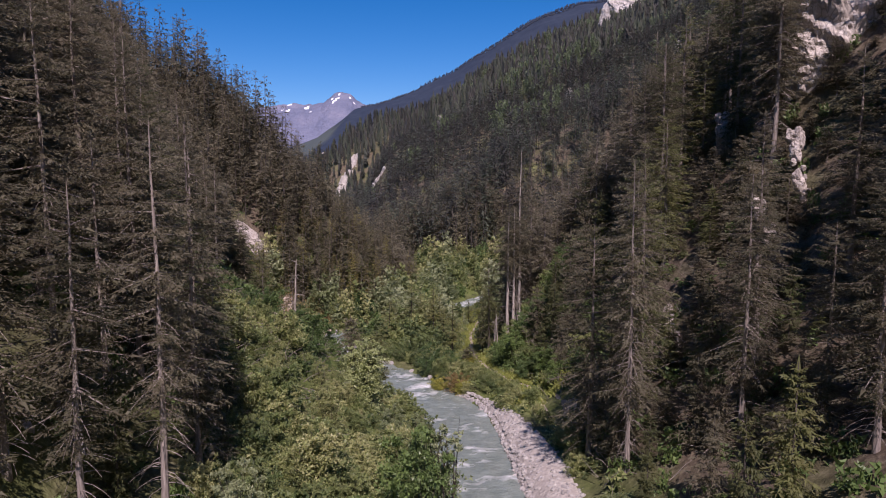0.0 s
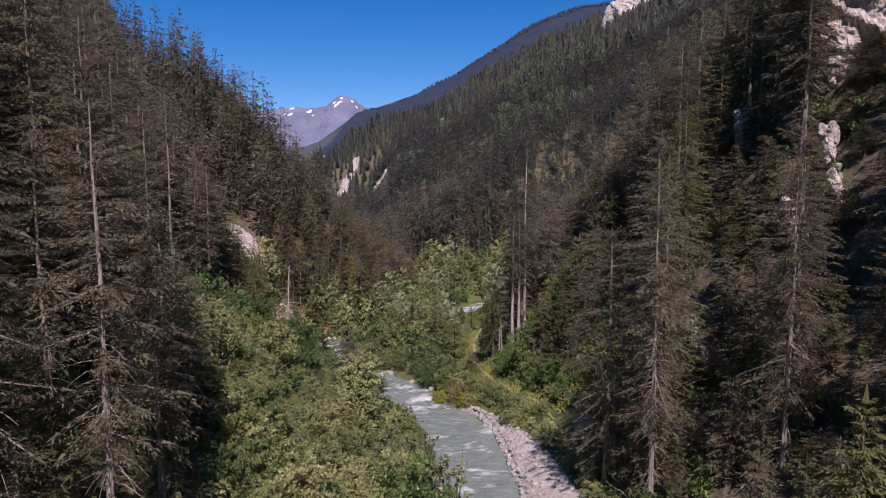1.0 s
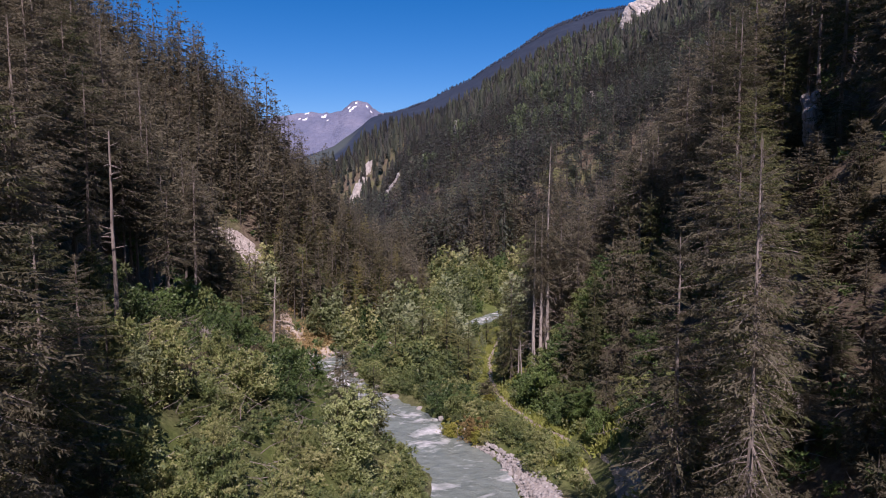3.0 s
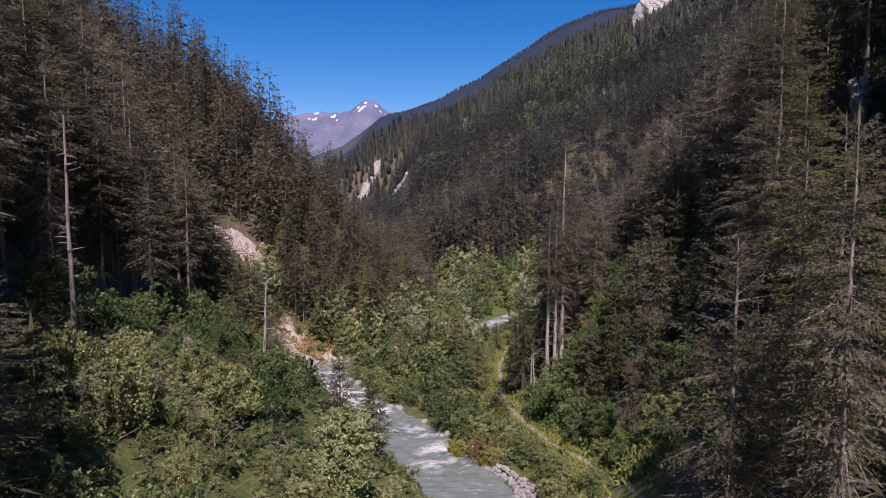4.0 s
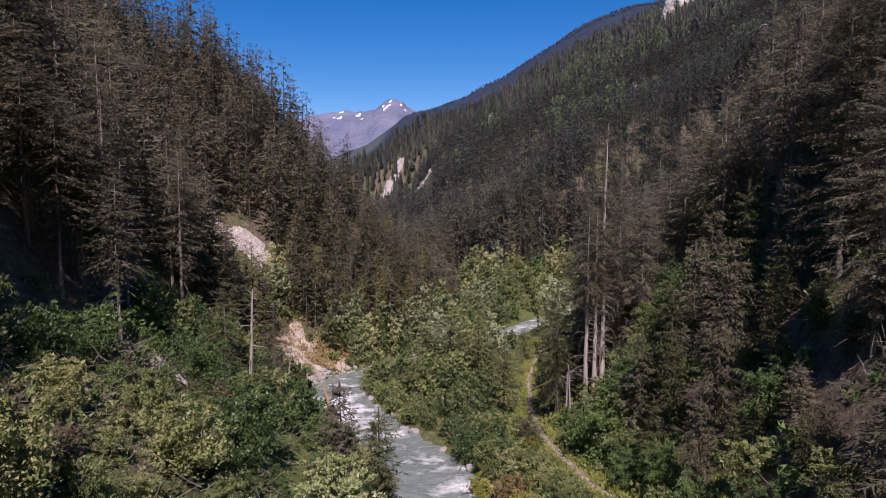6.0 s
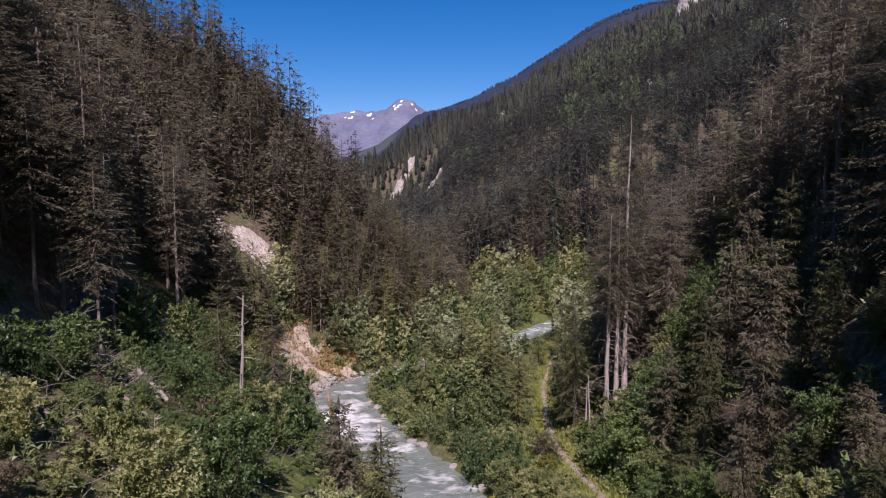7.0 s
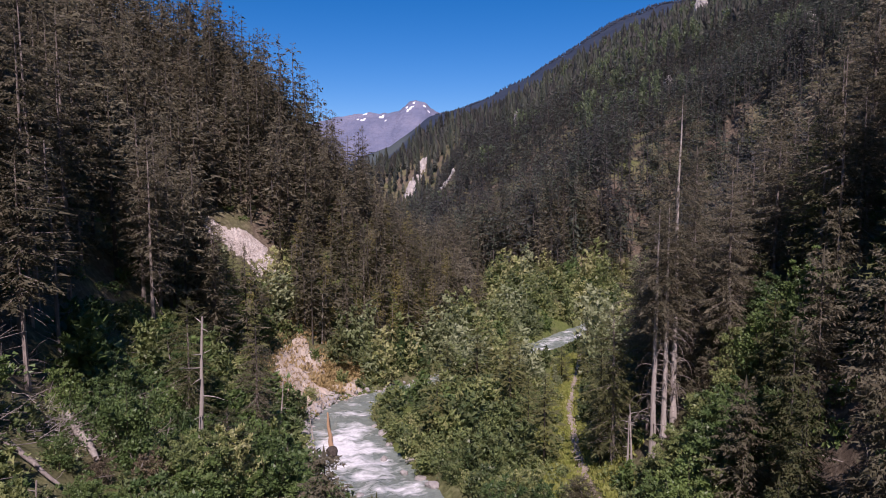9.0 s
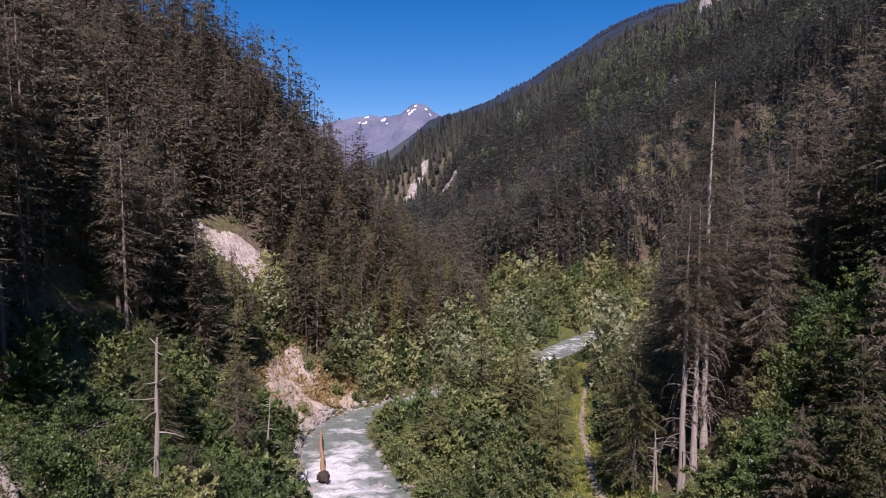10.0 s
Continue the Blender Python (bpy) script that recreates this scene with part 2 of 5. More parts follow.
LEAVES_RUST = foliage("rust_leaves", [(0.1, (0.179, 0.121, 0.050)), (0.5, (0.292, 0.202, 0.085)), (1.0, (0.339, 0.273, 0.120))], (0.226, 0.202, 0.080), 0.3, single=0.4)
GRASS = foliage("meadow_grass", [(0.1, (0.14, 0.18, 0.036)), (0.5, (0.24, 0.285, 0.060)), (1.0, (0.35, 0.365, 0.12))], (0.30, 0.29, 0.10), 0.3, 0.3)

DRY_GRASS = foliage("dry_grass", [(0.1, (0.26, 0.18, 0.08)), (0.5, (0.38, 0.28, 0.13)), (1.0, (0.48, 0.38, 0.20))], (0.34, 0.28, 0.11), 0.3, 0.3)


def bark(name, a, b_, c):
    m, n, l, b = material(name, 0.9, 0.15)
    tc = n.new("ShaderNodeTexCoord")
    mp = n.new("ShaderNodeMapping")
    mp.inputs["Scale"].default_value = (6, 6, 0.7)
    l.new(tc.outputs["Object"], mp.inputs["Vector"])
    f = noise_node(n, l, 1.2, 6.0, mp.outputs[0], 0.65)
    o = n.new("ShaderNodeObjectInfo")
    col = ramp(n, l, f, [(0.3, a), (0.55, b_), (0.75, c)])
    col = mix(n, l, maths(n, l, "MULTIPLY", o.outputs["Random"], 0.45), col, tuple(0.5 * q for q in b_))
    l.new(col, b.inputs["Base Color"])
    bump(n, l, f, 0.6, 0.05, b)
    return m


BARK = bark("grey_bark", (0.143, 0.124, 0.111), (0.312, 0.273, 0.247), (0.468, 0.429, 0.390))
BARK_MID = bark("weathered_bark", (0.075, 0.066, 0.058), (0.15, 0.132, 0.118), (0.25, 0.225, 0.20))
BARK_PALE = bark("bleached_wood", (0.30, 0.27, 0.24), (0.46, 0.42, 0.38), (0.60, 0.56, 0.51))
BARK_DARK = bark("brown_bark", (0.045, 0.038, 0.032), (0.09, 0.075, 0.065), (0.16, 0.14, 0.12))
WOOD_ORANGE = bark("stripped_orange_wood", (0.40, 0.24, 0.13), (0.56, 0.36, 0.21), (0.66, 0.48, 0.33))


def stone(name, a, b_, c, scale=0.5, cracks=0.6, speckle=1.8):
    m, n, l, b = material(name, 0.88, 0.2)
    g = n.new("ShaderNodeNewGeometry")
    p = g.outputs["Position"]
    big = noise_node(n, l, scale, 5.0, p, 0.6)
    fine = noise_node(n, l, scale * 9, 5.0, p, 0.7)
    mp = n.new("ShaderNodeMapping")
    mp.inputs["Scale"].default_value = (1.6, 1.6, 0.55)
    l.new(p, mp.inputs["Vector"])
    v = n.new("ShaderNodeTexVoronoi")
    v.feature, v.inputs["Scale"].default_value = "DISTANCE_TO_EDGE", scale * 2.2
    l.new(mp.outputs[0], v.inputs["Vector"])
    crack = maths(n, l, "MULTIPLY", maths(n, l, "SUBTRACT", 0.11, v.outputs["Distance"], True), 8.0 * cracks, True)
    col = ramp(n, l, big, [(0.3, a), (0.5, b_), (0.7, c)])
    col = mix(n, l, maths(n, l, "MULTIPLY", g.outputs["Random Per Island"], 0.35), col, tuple(q * 0.6 for q in b_))
    col = mix(n, l, maths(n, l, "MULTIPLY", maths(n, l, "SUBTRACT", fine, 0.45, True), speckle, True), col, a)
    col = mix(n, l, crack, col, tuple(q * 0.35 for q in a))
    l.new(col, b.inputs["Base Color"])
    h = maths(n, l, "ADD", fine, maths(n, l, "MULTIPLY", v.outputs["Distance"], 0.8))
    bump(n, l, h, 0.8, 0.35 / scale * 0.3, b)
    return m


LIMESTONE = stone("pale_limestone", (0.36, 0.31, 0.275), (0.61, 0.555, 0.505), (0.76, 0.715, 0.665), 0.45)
LIMESTONE_FAR = stone("far_limestone", (0.40, 0.37, 0.34), (0.62, 0.58, 0.53), (0.74, 0.70, 0.66), 0.06, 0.4)
BOULDER = stone("river_stone", (0.285, 0.270, 0.258), (0.437, 0.420, 0.402), (0.570, 0.550, 0.525), 0.9, 0.1)
EARTH = stone("eroded_earth", (0.44, 0.35, 0.26), (0.62, 0.53, 0.44), (0.74, 0.67, 0.58), 0.28, 0.08, 0.7)
# The violet-blue haze of distance is put straight into this rock's colour.
PEAK_ROCK = stone("haze_tinted_peak_rock", (0.144, 0.169, 0.257), (0.210, 0.230, 0.324), (0.301, 0.304, 0.392), 0.006, 0.1)


def ground_material():
    m, n, l, b = material("forest_floor", 0.95, 0.1)
    g = n.new("ShaderNodeNewGeometry")
    p = g.outputs["Position"]
    a, c = noise_node(n, l, 0.09, 5.0, p), noise_node(n, l, 1.3, 6.0, p, 0.7)
    litter = ramp(n, l, c, [(0.3, (0.060, 0.048, 0.037)), (0.5, (0.128, 0.102, 0.076)), (0.7, (0.238, 0.204, 0.153))])
    grass = ramp(n, l, c, [(0.3, (0.060, 0.085, 0.027)), (0.55, (0.128, 0.162, 0.051)), (0.75, (0.204, 0.238, 0.085))])
    at = n.new("ShaderNodeAttribute")
    at.attribute_name = "grass"
    k = maths(n, l, "ADD", maths(n, l, "MULTIPLY", maths(n, l, "SUBTRACT", a, 0.5), 2.5), at.outputs["Fac"], True)
    col = mix(n, l, k, litter, grass)
    # Far off, the ground turns to a wood colour with blue haze mixed in.
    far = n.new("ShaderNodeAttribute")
    far.attribute_name = "haze_wood"
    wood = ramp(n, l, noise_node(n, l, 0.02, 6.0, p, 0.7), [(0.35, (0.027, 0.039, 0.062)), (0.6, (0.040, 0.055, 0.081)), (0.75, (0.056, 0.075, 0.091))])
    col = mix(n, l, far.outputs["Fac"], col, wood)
    mead = n.new("ShaderNodeAttribute")
    mead.attribute_name = "meadow"
    col = mix(n, l, mead.outputs["Fac"], col, (0.085, 0.105, 0.10))
    l.new(col, b.inputs["Base Color"])
    bump(n, l, c, 0.7, 0.3, b)
    return m


GROUND = ground_material()


def gravel_material(name, a, b_, c):
    m, n, l, b = material(name, 0.9, 0.2)
    p = n.new("ShaderNodeNewGeometry").outputs["Position"]
    v = n.new("ShaderNodeTexVoronoi")
    v.inputs["Scale"].default_value = 3.2
    l.new(p, v.inputs["Vector"])
    f = noise_node(n, l, 0.7, 6.0, p, 0.65)
    col = ramp(n, l, f, [(0.3, a), (0.5, b_), (0.7, c)])
    sep = n.new("ShaderNodeSeparateColor")
    l.new(v.outputs["Color"], sep.inputs[0])
    col = mix(n, l, maths(n, l, "MULTIPLY", sep.outputs[0], 0.5), col, a)
    l.new(col, b.inputs["Base Color"])
    bump(n, l, v.outputs["Distance"], 0.7, 0.15, b)
    return m


GRAVEL = gravel_material("river_gravel", (0.321, 0.294, 0.267), (0.491, 0.446, 0.405), (0.607, 0.570, 0.524))
TRAIL = gravel_material("trail_dirt", (0.24, 0.20, 0.15), (0.38, 0.33, 0.27), (0.50, 0.44, 0.36))


def water_material():
    m, n, l, b = material("glacial_water", 0.2, 0.2)
    uv = n.new("ShaderNodeUVMap")
    uv.uv_map = "flow"
    mp = n.new("ShaderNodeMapping")
    mp.inputs["Scale"].default_value = (0.85, 0.5, 1)
    l.new(uv.outputs[0], mp.inputs["Vector"])
    big = noise_node(n, l, 0.24, 5.0, mp.outputs[0], 0.6)
    mid = noise_node(n, l, 1.1, 6.0, mp.outputs[0], 0.65)
    fine = noise_node(n, l, 4.0, 5.0, mp.outputs[0], 0.7)
    at = n.new("ShaderNodeAttribute")
    at.attribute_name = "rapid"
    k = maths(n, l, "ADD", maths(n, l, "MULTIPLY", big, 1.2), maths(n, l, "MULTIPLY", mid, 0.55))
    k = maths(n, l, "ADD", k, maths(n, l, "MULTIPLY", at.outputs["Fac"], 0.30))
    foam = ramp(n, l, maths(n, l, "SUBTRACT", k, 0.5), [(0.49, (0, 0, 0)), (0.57, (0.4, 0.4, 0.4)), (0.67, (1, 1, 1))])
    base = ramp(n, l, mid, [(0.3, (0.165, 0.208, 0.182)), (0.6, (0.250, 0.300, 0.268)), (0.8, (0.38, 0.43, 0.395))])
    white = ramp(n, l, fine, [(0.3, (0.62, 0.66, 0.66)), (0.6, (0.86, 0.88, 0.88))])
    col = mix(n, l, foam, base, white)
    l.new(col, b.inputs["Base Color"])
    rr = n.new("ShaderNodeMapRange")
    rr.inputs["To Min"].default_value, rr.inputs["To Max"].default_value = 0.25, 0.75
    l.new(foam, rr.inputs["Value"])
    l.new(rr.outputs[0], b.inputs["Roughness"])
    bump(n, l, maths(n, l, "ADD", mid, maths(n, l, "MULTIPLY", fine, 0.4)), 0.7, 0.35, b)
    return m


WATER = water_material()
SNOW, _, _, snow_b = material("old_snow", 0.6, 0.3)
snow_b.inputs["Base Color"].default_value = (0.85, 0.87, 0.9, 1)

# ---- ground: one sheet to the horizon ----
gx = graded(-80, 80, -2600, 2600, 1.6, 1.06)
gy = graded(24, 300, -900, 4550, 1.6, 1.06)
X, Y = np.meshgrid(gx, gy)
Z = land(X, Y)
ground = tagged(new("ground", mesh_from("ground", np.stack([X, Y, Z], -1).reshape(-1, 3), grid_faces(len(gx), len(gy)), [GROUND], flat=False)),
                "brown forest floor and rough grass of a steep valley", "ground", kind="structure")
dl0, dr0 = left_foot(Y) - X, X - right_foot(Y)
for key, val in (("grass", 0.75 * smooth(36, 8, dl0) * smooth(5, 0, dr0) * smooth(320, 250, Y)),
                 ("haze_wood", smooth(1200, 1900, Y)),
                 ("meadow", smooth(1.0, 0.7, ((X + 520) / 120) ** 2 + ((Y - 2650) / 380) ** 2))):
    if key == "grass":
        val = np.maximum(val, 0.25 * smooth(300, 340, Y))
    layer = ground.data.attributes.new(key, "FLOAT", "POINT")
    layer.data.foreach_set("value", val.astype(np.float32).ravel())


# ---- river ----
def build_river():
    ys = np.arange(-70, 296, 0.5)
    c = np.linspace(-1, 1, 27)
    cx, w = river_x(ys), river_w(ys) + 0.55
    k = np.array([0.25, 0.5, 0.25])
    for _ in range(10):
        cx[1:-1] = np.convolve(cx, k, "valid")
    tx, ty = np.gradient(cx), np.gradient(ys)
    ln = np.hypot(tx, ty)
    nx, ny = ty / ln, -tx / ln
    s = np.cumsum(ln)
    Xr = cx[:, None] + nx[:, None] * w[:, None] * c * 1.0
    Yr = ys[:, None] + ny[:, None] * w[:, None] * c * 1.0
    S, C = np.broadcast_to(s[:, None], Xr.shape), w[:, None] * c
    rap = np.interp(ys, [26, 70, 90, 100, 112, 122, 130, 142, 150, 170, 200, 230, 296], [0.05, 0.15, 0.12, 0.45, 0.25, 0.4, 0.85, 0.95, 0.45, 0.25, 0.35, 0.5, 0.5])[:, None] * (1 - 1.1 * np.abs(c) ** 2)
    Zr = floor_z(Yr) + fbm(S / 3.2, C / 1.7, 41) * (0.22 + 0.55 * rap) + fbm(S / 9, C / 4, 47) * 0.35 * rap
    me = mesh_from("river", np.stack([Xr, Yr, Zr], -1).reshape(-1, 3), grid_faces(len(c), len(ys)), [WATER], flat=False, uv=np.stack([S, C], -1).reshape(-1, 2))
    layer = me.attributes.new("rapid", "FLOAT", "POINT")
    layer.data.foreach_set("value", np.broadcast_to(rap, Xr.shape).astype(np.float32).ravel())
    return tagged(new("river", me), "milky grey-green mountain river with white rapids", "river", kind="structure")


build_river()


def ribbon(name, ys, xs, widths, lift, mat, label, category, seed):
    """A strip of bare ground that follows the land."""
    y = np.arange(ys[0], ys[-1], 0.8)
    x, w = np.interp(y, ys, xs), np.interp(y, ys, widths)
    c = np.linspace(-0.5, 0.5, 7)
    Xs = x[:, None] + w[:, None] * c + fbm(y / 5, y * 0, seed)[:, None] * 0.9 + fbm(y[:, None] / 1.5, c[None] * 9 + seed, seed) * 0.35
    Ys = np.broadcast_to(y[:, None], Xs.shape)
    Zs = land(Xs, Ys) + lift - 0.12 * (np.abs(c) * 2) ** 6
    return tagged(new(name, mesh_from(name, np.stack([Xs, Ys, Zs], -1).reshape(-1, 3), grid_faces(7, len(y)), [mat], flat=False)), label, category, kind="structure")


ribbon("trail", [70, 84, 92, 100, 112, 123, 135, 158, 176, 193, 215], [14.5, 13.6, 13, 9.8, 7.4, 6.0, 5.8, 6.6, 8.8, 11, 14], [2.1] * 11, 0.10, TRAIL, "narrow beige dirt footpath through grass", "footpath", 3)
ribbon("gravel_bar", [-20, 40, 50, 60, 70, 80, 90], [10.5, 9.6, 9.2, 9.0, 8.6, 7.4, 5.4], [3.0, 5.0, 5.0, 4.8, 3.8, 2.2, 1.0], 0.09, GRAVEL, "pale gravel and sand bar beside the river", "gravel bar", 5)


# ---- plants ----
def kites(base, way, length, width, rng):
    """Leaf-shaped four-cornered blades from base along way."""
    way = way / (np.linalg.norm(way, axis=1, keepdims=True) + 1e-9)
    up = rng.normal(0, 0.45, way.shape) + np.array([0, 0, 1.0])
    side = np.cross(way, up)
    side /= np.linalg.norm(side, axis=1, keepdims=True) + 1e-9
    ln, wd = length[:, None], (length * width)[:, None]
    mid = base + way * ln * 0.45 + np.array([0, 0, 1.0]) * ln * 0.05
    v = np.stack([base, mid + side * wd, base + way * ln - np.array([0, 0, 1.0]) * ln * 0.1, mid - side * wd], 1).reshape(-1, 3)
    return v, np.arange(len(base) * 4).reshape(-1, 4)


def sprays(base, way, length, width, rng, wild=0.3):
    """Tapering needle sprays: a broad foot on the branch, a point at the end."""
    way = way / (np.linalg.norm(way, axis=1, keepdims=True) + 1e-9)
    up = rng.normal(0, wild, way.shape) + np.array([0, 0, 1.0])
    side = np.cross(way, up)
    side /= np.linalg.norm(side, axis=1, keepdims=True) + 1e-9
    wd = (length * width * 0.5)[:, None]
    tip = base + way * length[:, None]
    v = np.stack([base + side * wd, base - side * wd, tip], 1).reshape(-1, 3)
    return v, np.arange(len(base) * 3).reshape(-1, 3)


def split(v, f):
    """Four-cornered faces as pairs of triangles."""
    return v, np.concatenate([f[:, [0, 1, 2]], f[:, [0, 2, 3]]])


def spruce_shape(h, r, seed, bare=0.2, whorl=0.5, per=6, detail=0, thin=0.0, droop=1.0, count=None):
    """A spruce: (trunk, crown, lower deadwood) as arrays of triangles."""
    rng = np.random.default_rng(seed)
    rings = (9, 7, 4, 3)[detail]
    zs = np.linspace(0, h, rings)
    bend = np.cumsum(rng.normal(0, 0.012 * h / 8, (rings, 2)), 0)
    bend[0] = 0
    path = np.column_stack([bend, zs])
    path[0, 2] = -1.2
    rad = 0.0085 * h * (1 - zs / h) ** 0.8 + 0.02
    rad[0] *= 1.35
    trunk = split(*tubes([path], [rad], (8, 5, 3, 3)[detail]))
    z0 = bare * h
    up = np.array([0, 0, 1.0])
    if detail == 3:
        tiers = max(3, int(round((h - z0) / whorl)))
        vs, fs, n = [], [], 0
        for k in range(tiers):
            q = k / tiers
            zb = z0 + (h - z0) * q
            zt = min(h, zb + (h - z0) * (1.55 / tiers + 0.06))
            rr = r * np.interp(q, [0, 0.15, 0.4, 1.0], [0.75, 1.0, 0.85, 0.16])
            a = np.linspace(0, 2 * math.pi, per * 2, endpoint=False) + rng.uniform(0, 1)
            ra = rr * np.where(np.arange(per * 2) % 2 == 0, rng.uniform(0.75, 1.2, per * 2), rng.uniform(0.35, 0.6, per * 2))
            za = zb + np.where(np.arange(per * 2) % 2 == 0, -0.05, 0.045) * h * rng.uniform(0.4, 1.3, per * 2)
            ring = np.column_stack([np.cos(a) * ra, np.sin(a) * ra, za])
            vs.append(np.vstack([ring, [[0, 0, zt]]]))
            m = np.arange(per * 2)
            fs.append(np.column_stack([m, np.roll(m, -1), np.full(per * 2, per * 2)]) + n)
            if k:
                fs.append(np.array([[n - 1, n + per * 2, n]]))
            n += per * 2 + 1
        return trunk, (np.concatenate(vs), np.concatenate(fs)), None
    levels = np.arange(z0, h - 0.25, whorl)
    levels = levels + rng.uniform(-0.3, 0.3, len(levels)) * whorl
    bz = np.repeat(levels, per) + rng.uniform(-0.2, 0.2, len(levels) * per) * whorl
    bz = np.clip(bz, z0, h - 0.15)
    bz = bz[rng.random(len(bz)) > thin]
    nb = len(bz)
    q = (bz - z0) / (h - z0)
    prof = np.interp(q, [0, 0.12, 0.3, 0.7, 0.9, 1.0], [0.55, 0.9, 1.0, 0.76, 0.42, 0.2])
    gap = 0.72 + 0.55 * np.abs(np.sin(bz * 1.1 + seed)) ** 0.7
    L = np.maximum(r * prof * rng.uniform(0.5, 1.15, nb) * np.clip(gap, 0, 1.15), 0.2)
    az = rng.uniform(0, 2 * math.pi, nb)
    rise = np.interp(q, [0, 0.4, 0.8, 1], [-0.16, -0.06, 0.2, 0.9]) + rng.normal(0, 0.13, nb)
    root = np.column_stack([np.interp(bz, zs, bend[:, 0]), np.interp(bz, zs, bend[:, 1]), bz])
    out = np.column_stack([np.cos(az), np.sin(az), np.zeros(nb)])
    cross = np.column_stack([-np.sin(az), np.cos(az), np.zeros(nb)])

    def along(s):
        return root + out * (L * s)[:, None] + up * (L * (rise * s - droop * (0.2 * s * s - 0.09 * s ** 3)))[:, None]

    # each bough is a drooping fan: long shoots along it, fine sprays filling it
    shoots, fuzz = (12, 4, 1)[detail], count or (64, 24, 8)[detail]
    lo_f, hi_f = ((0.10, 0.27), (0.2, 0.46), (0.3, 0.68))[detail]
    if count:
        lo_f, hi_f = (0.55, 1.15) if count > 2 else (0.9, 1.7)
    sag = rng.uniform(0.25, 0.75, nb)
    grow = np.clip(L / (0.085 * h), 0.35, 1.15) * min(1.0, 0.45 + h / 44)
    pieces = []
    for k in range(shoots):
        s = np.clip(0.16 + 0.8 * (k + rng.uniform(-0.8, 0.8, nb)) / shoots, 0.12, 0.98)
        p = along(s)
        for sg in (-1, 1):
            ang = rng.uniform(0.3, 1.2, nb)
            way = out * np.cos(ang)[:, None] + cross * (sg * np.sin(ang))[:, None] - up * rng.normal(0.35, 0.3, nb)[:, None]
            ln = 0.1 + L * (0.13, 0.18, 0.3)[detail] * (1.1 - 0.75 * s) * rng.uniform(0.4, 1.5, nb)
            pieces.append(sprays(p, way, ln, (0.17, 0.26, 0.5)[detail], rng, (0.6, 0.45, 0.3)[detail]))
    for k in range(fuzz):
        s = np.clip(0.12 + 0.9 * (k + rng.uniform(-1, 1, nb)) / fuzz, 0.1, 1.03)
        lat = rng.uniform(-1, 1, nb) * 0.36 * L * (1.12 - s) * np.clip(s * 3.5, 0, 1)
        p = along(s) + cross * lat[:, None] - up * (np.abs(lat) * sag + rng.uniform(0, 0.10, nb) * L * 0.5)[:, None]
        live = rng.random(nb) < np.where(s > 0.28, 0.95, 0.45)
        way = out * rng.uniform(0.1, 1.0, nb)[:, None] + cross * (np.sign(lat) * rng.uniform(0.1, 0.9, nb))[:, None] - up * rng.normal(0.3, 0.4, nb)[:, None]
        ln = rng.uniform(lo_f, hi_f, nb) * grow
        pieces.append(sprays(p[live], way[live], ln[live], (0.42, 0.42, 0.48)[detail], rng, (0.8, 0.6, 0.5)[detail]))
    a, e = along(np.full(nb, (0.84, 0.78, 0.6)[detail])), along(np.full(nb, 1.06))
    pieces.append(sprays(a, e - a, np.linalg.norm(e - a, axis=1), (0.3, 0.34, 0.42)[detail], rng))
    tip = np.array([[bend[-1, 0], bend[-1, 1], h - 0.5]])
    pieces.append(sprays(tip, np.array([[0, 0, 1.0]]), np.array([0.9]), 0.3, rng))
    crown = joined(*pieces)
    twigs = None
    if detail <= 1:
        k = (60, 16)[detail]
        tz = rng.uniform(max(0.06 * h, 1.0), z0 + 0.35 * (h - z0), k)
        ta, tl = rng.uniform(0, 2 * math.pi, k), rng.uniform(0.5, 1.0, k) * r * 0.75
        ss = np.array([0, 0.4, 0.75, 1.0])
        px = np.interp(tz, zs, bend[:, 0])[:, None] + np.cos(ta)[:, None] * tl[:, None] * ss
        py = np.interp(tz, zs, bend[:, 1])[:, None] + np.sin(ta)[:, None] * tl[:, None] * ss
        pz = tz[:, None] + tl[:, None] * (0.05 * ss - 0.5 * ss ** 2 * rng.uniform(0.4, 1.6, k)[:, None])
        twigs = split(*tubes(np.stack([px, py, pz], -1), np.broadcast_to(np.array([0.028, 0.02, 0.014, 0.007]), (k, 4)), 3))
        # the bare inner stems of the living branches
        a, e = along(np.full(nb, 0.02)), along(np.full(nb, 0.85))
        some = rng.random(nb) < 0.7
        twigs = joined(twigs, sprays(a[some], (e - a)[some], np.linalg.norm(e - a, axis=1)[some], 0.045, rng), sprays(a[some] - up * 0.02, (e - a)[some], np.linalg.norm(e - a, axis=1)[some], 0.045, rng, 2.0))
    return trunk, crown, twigs


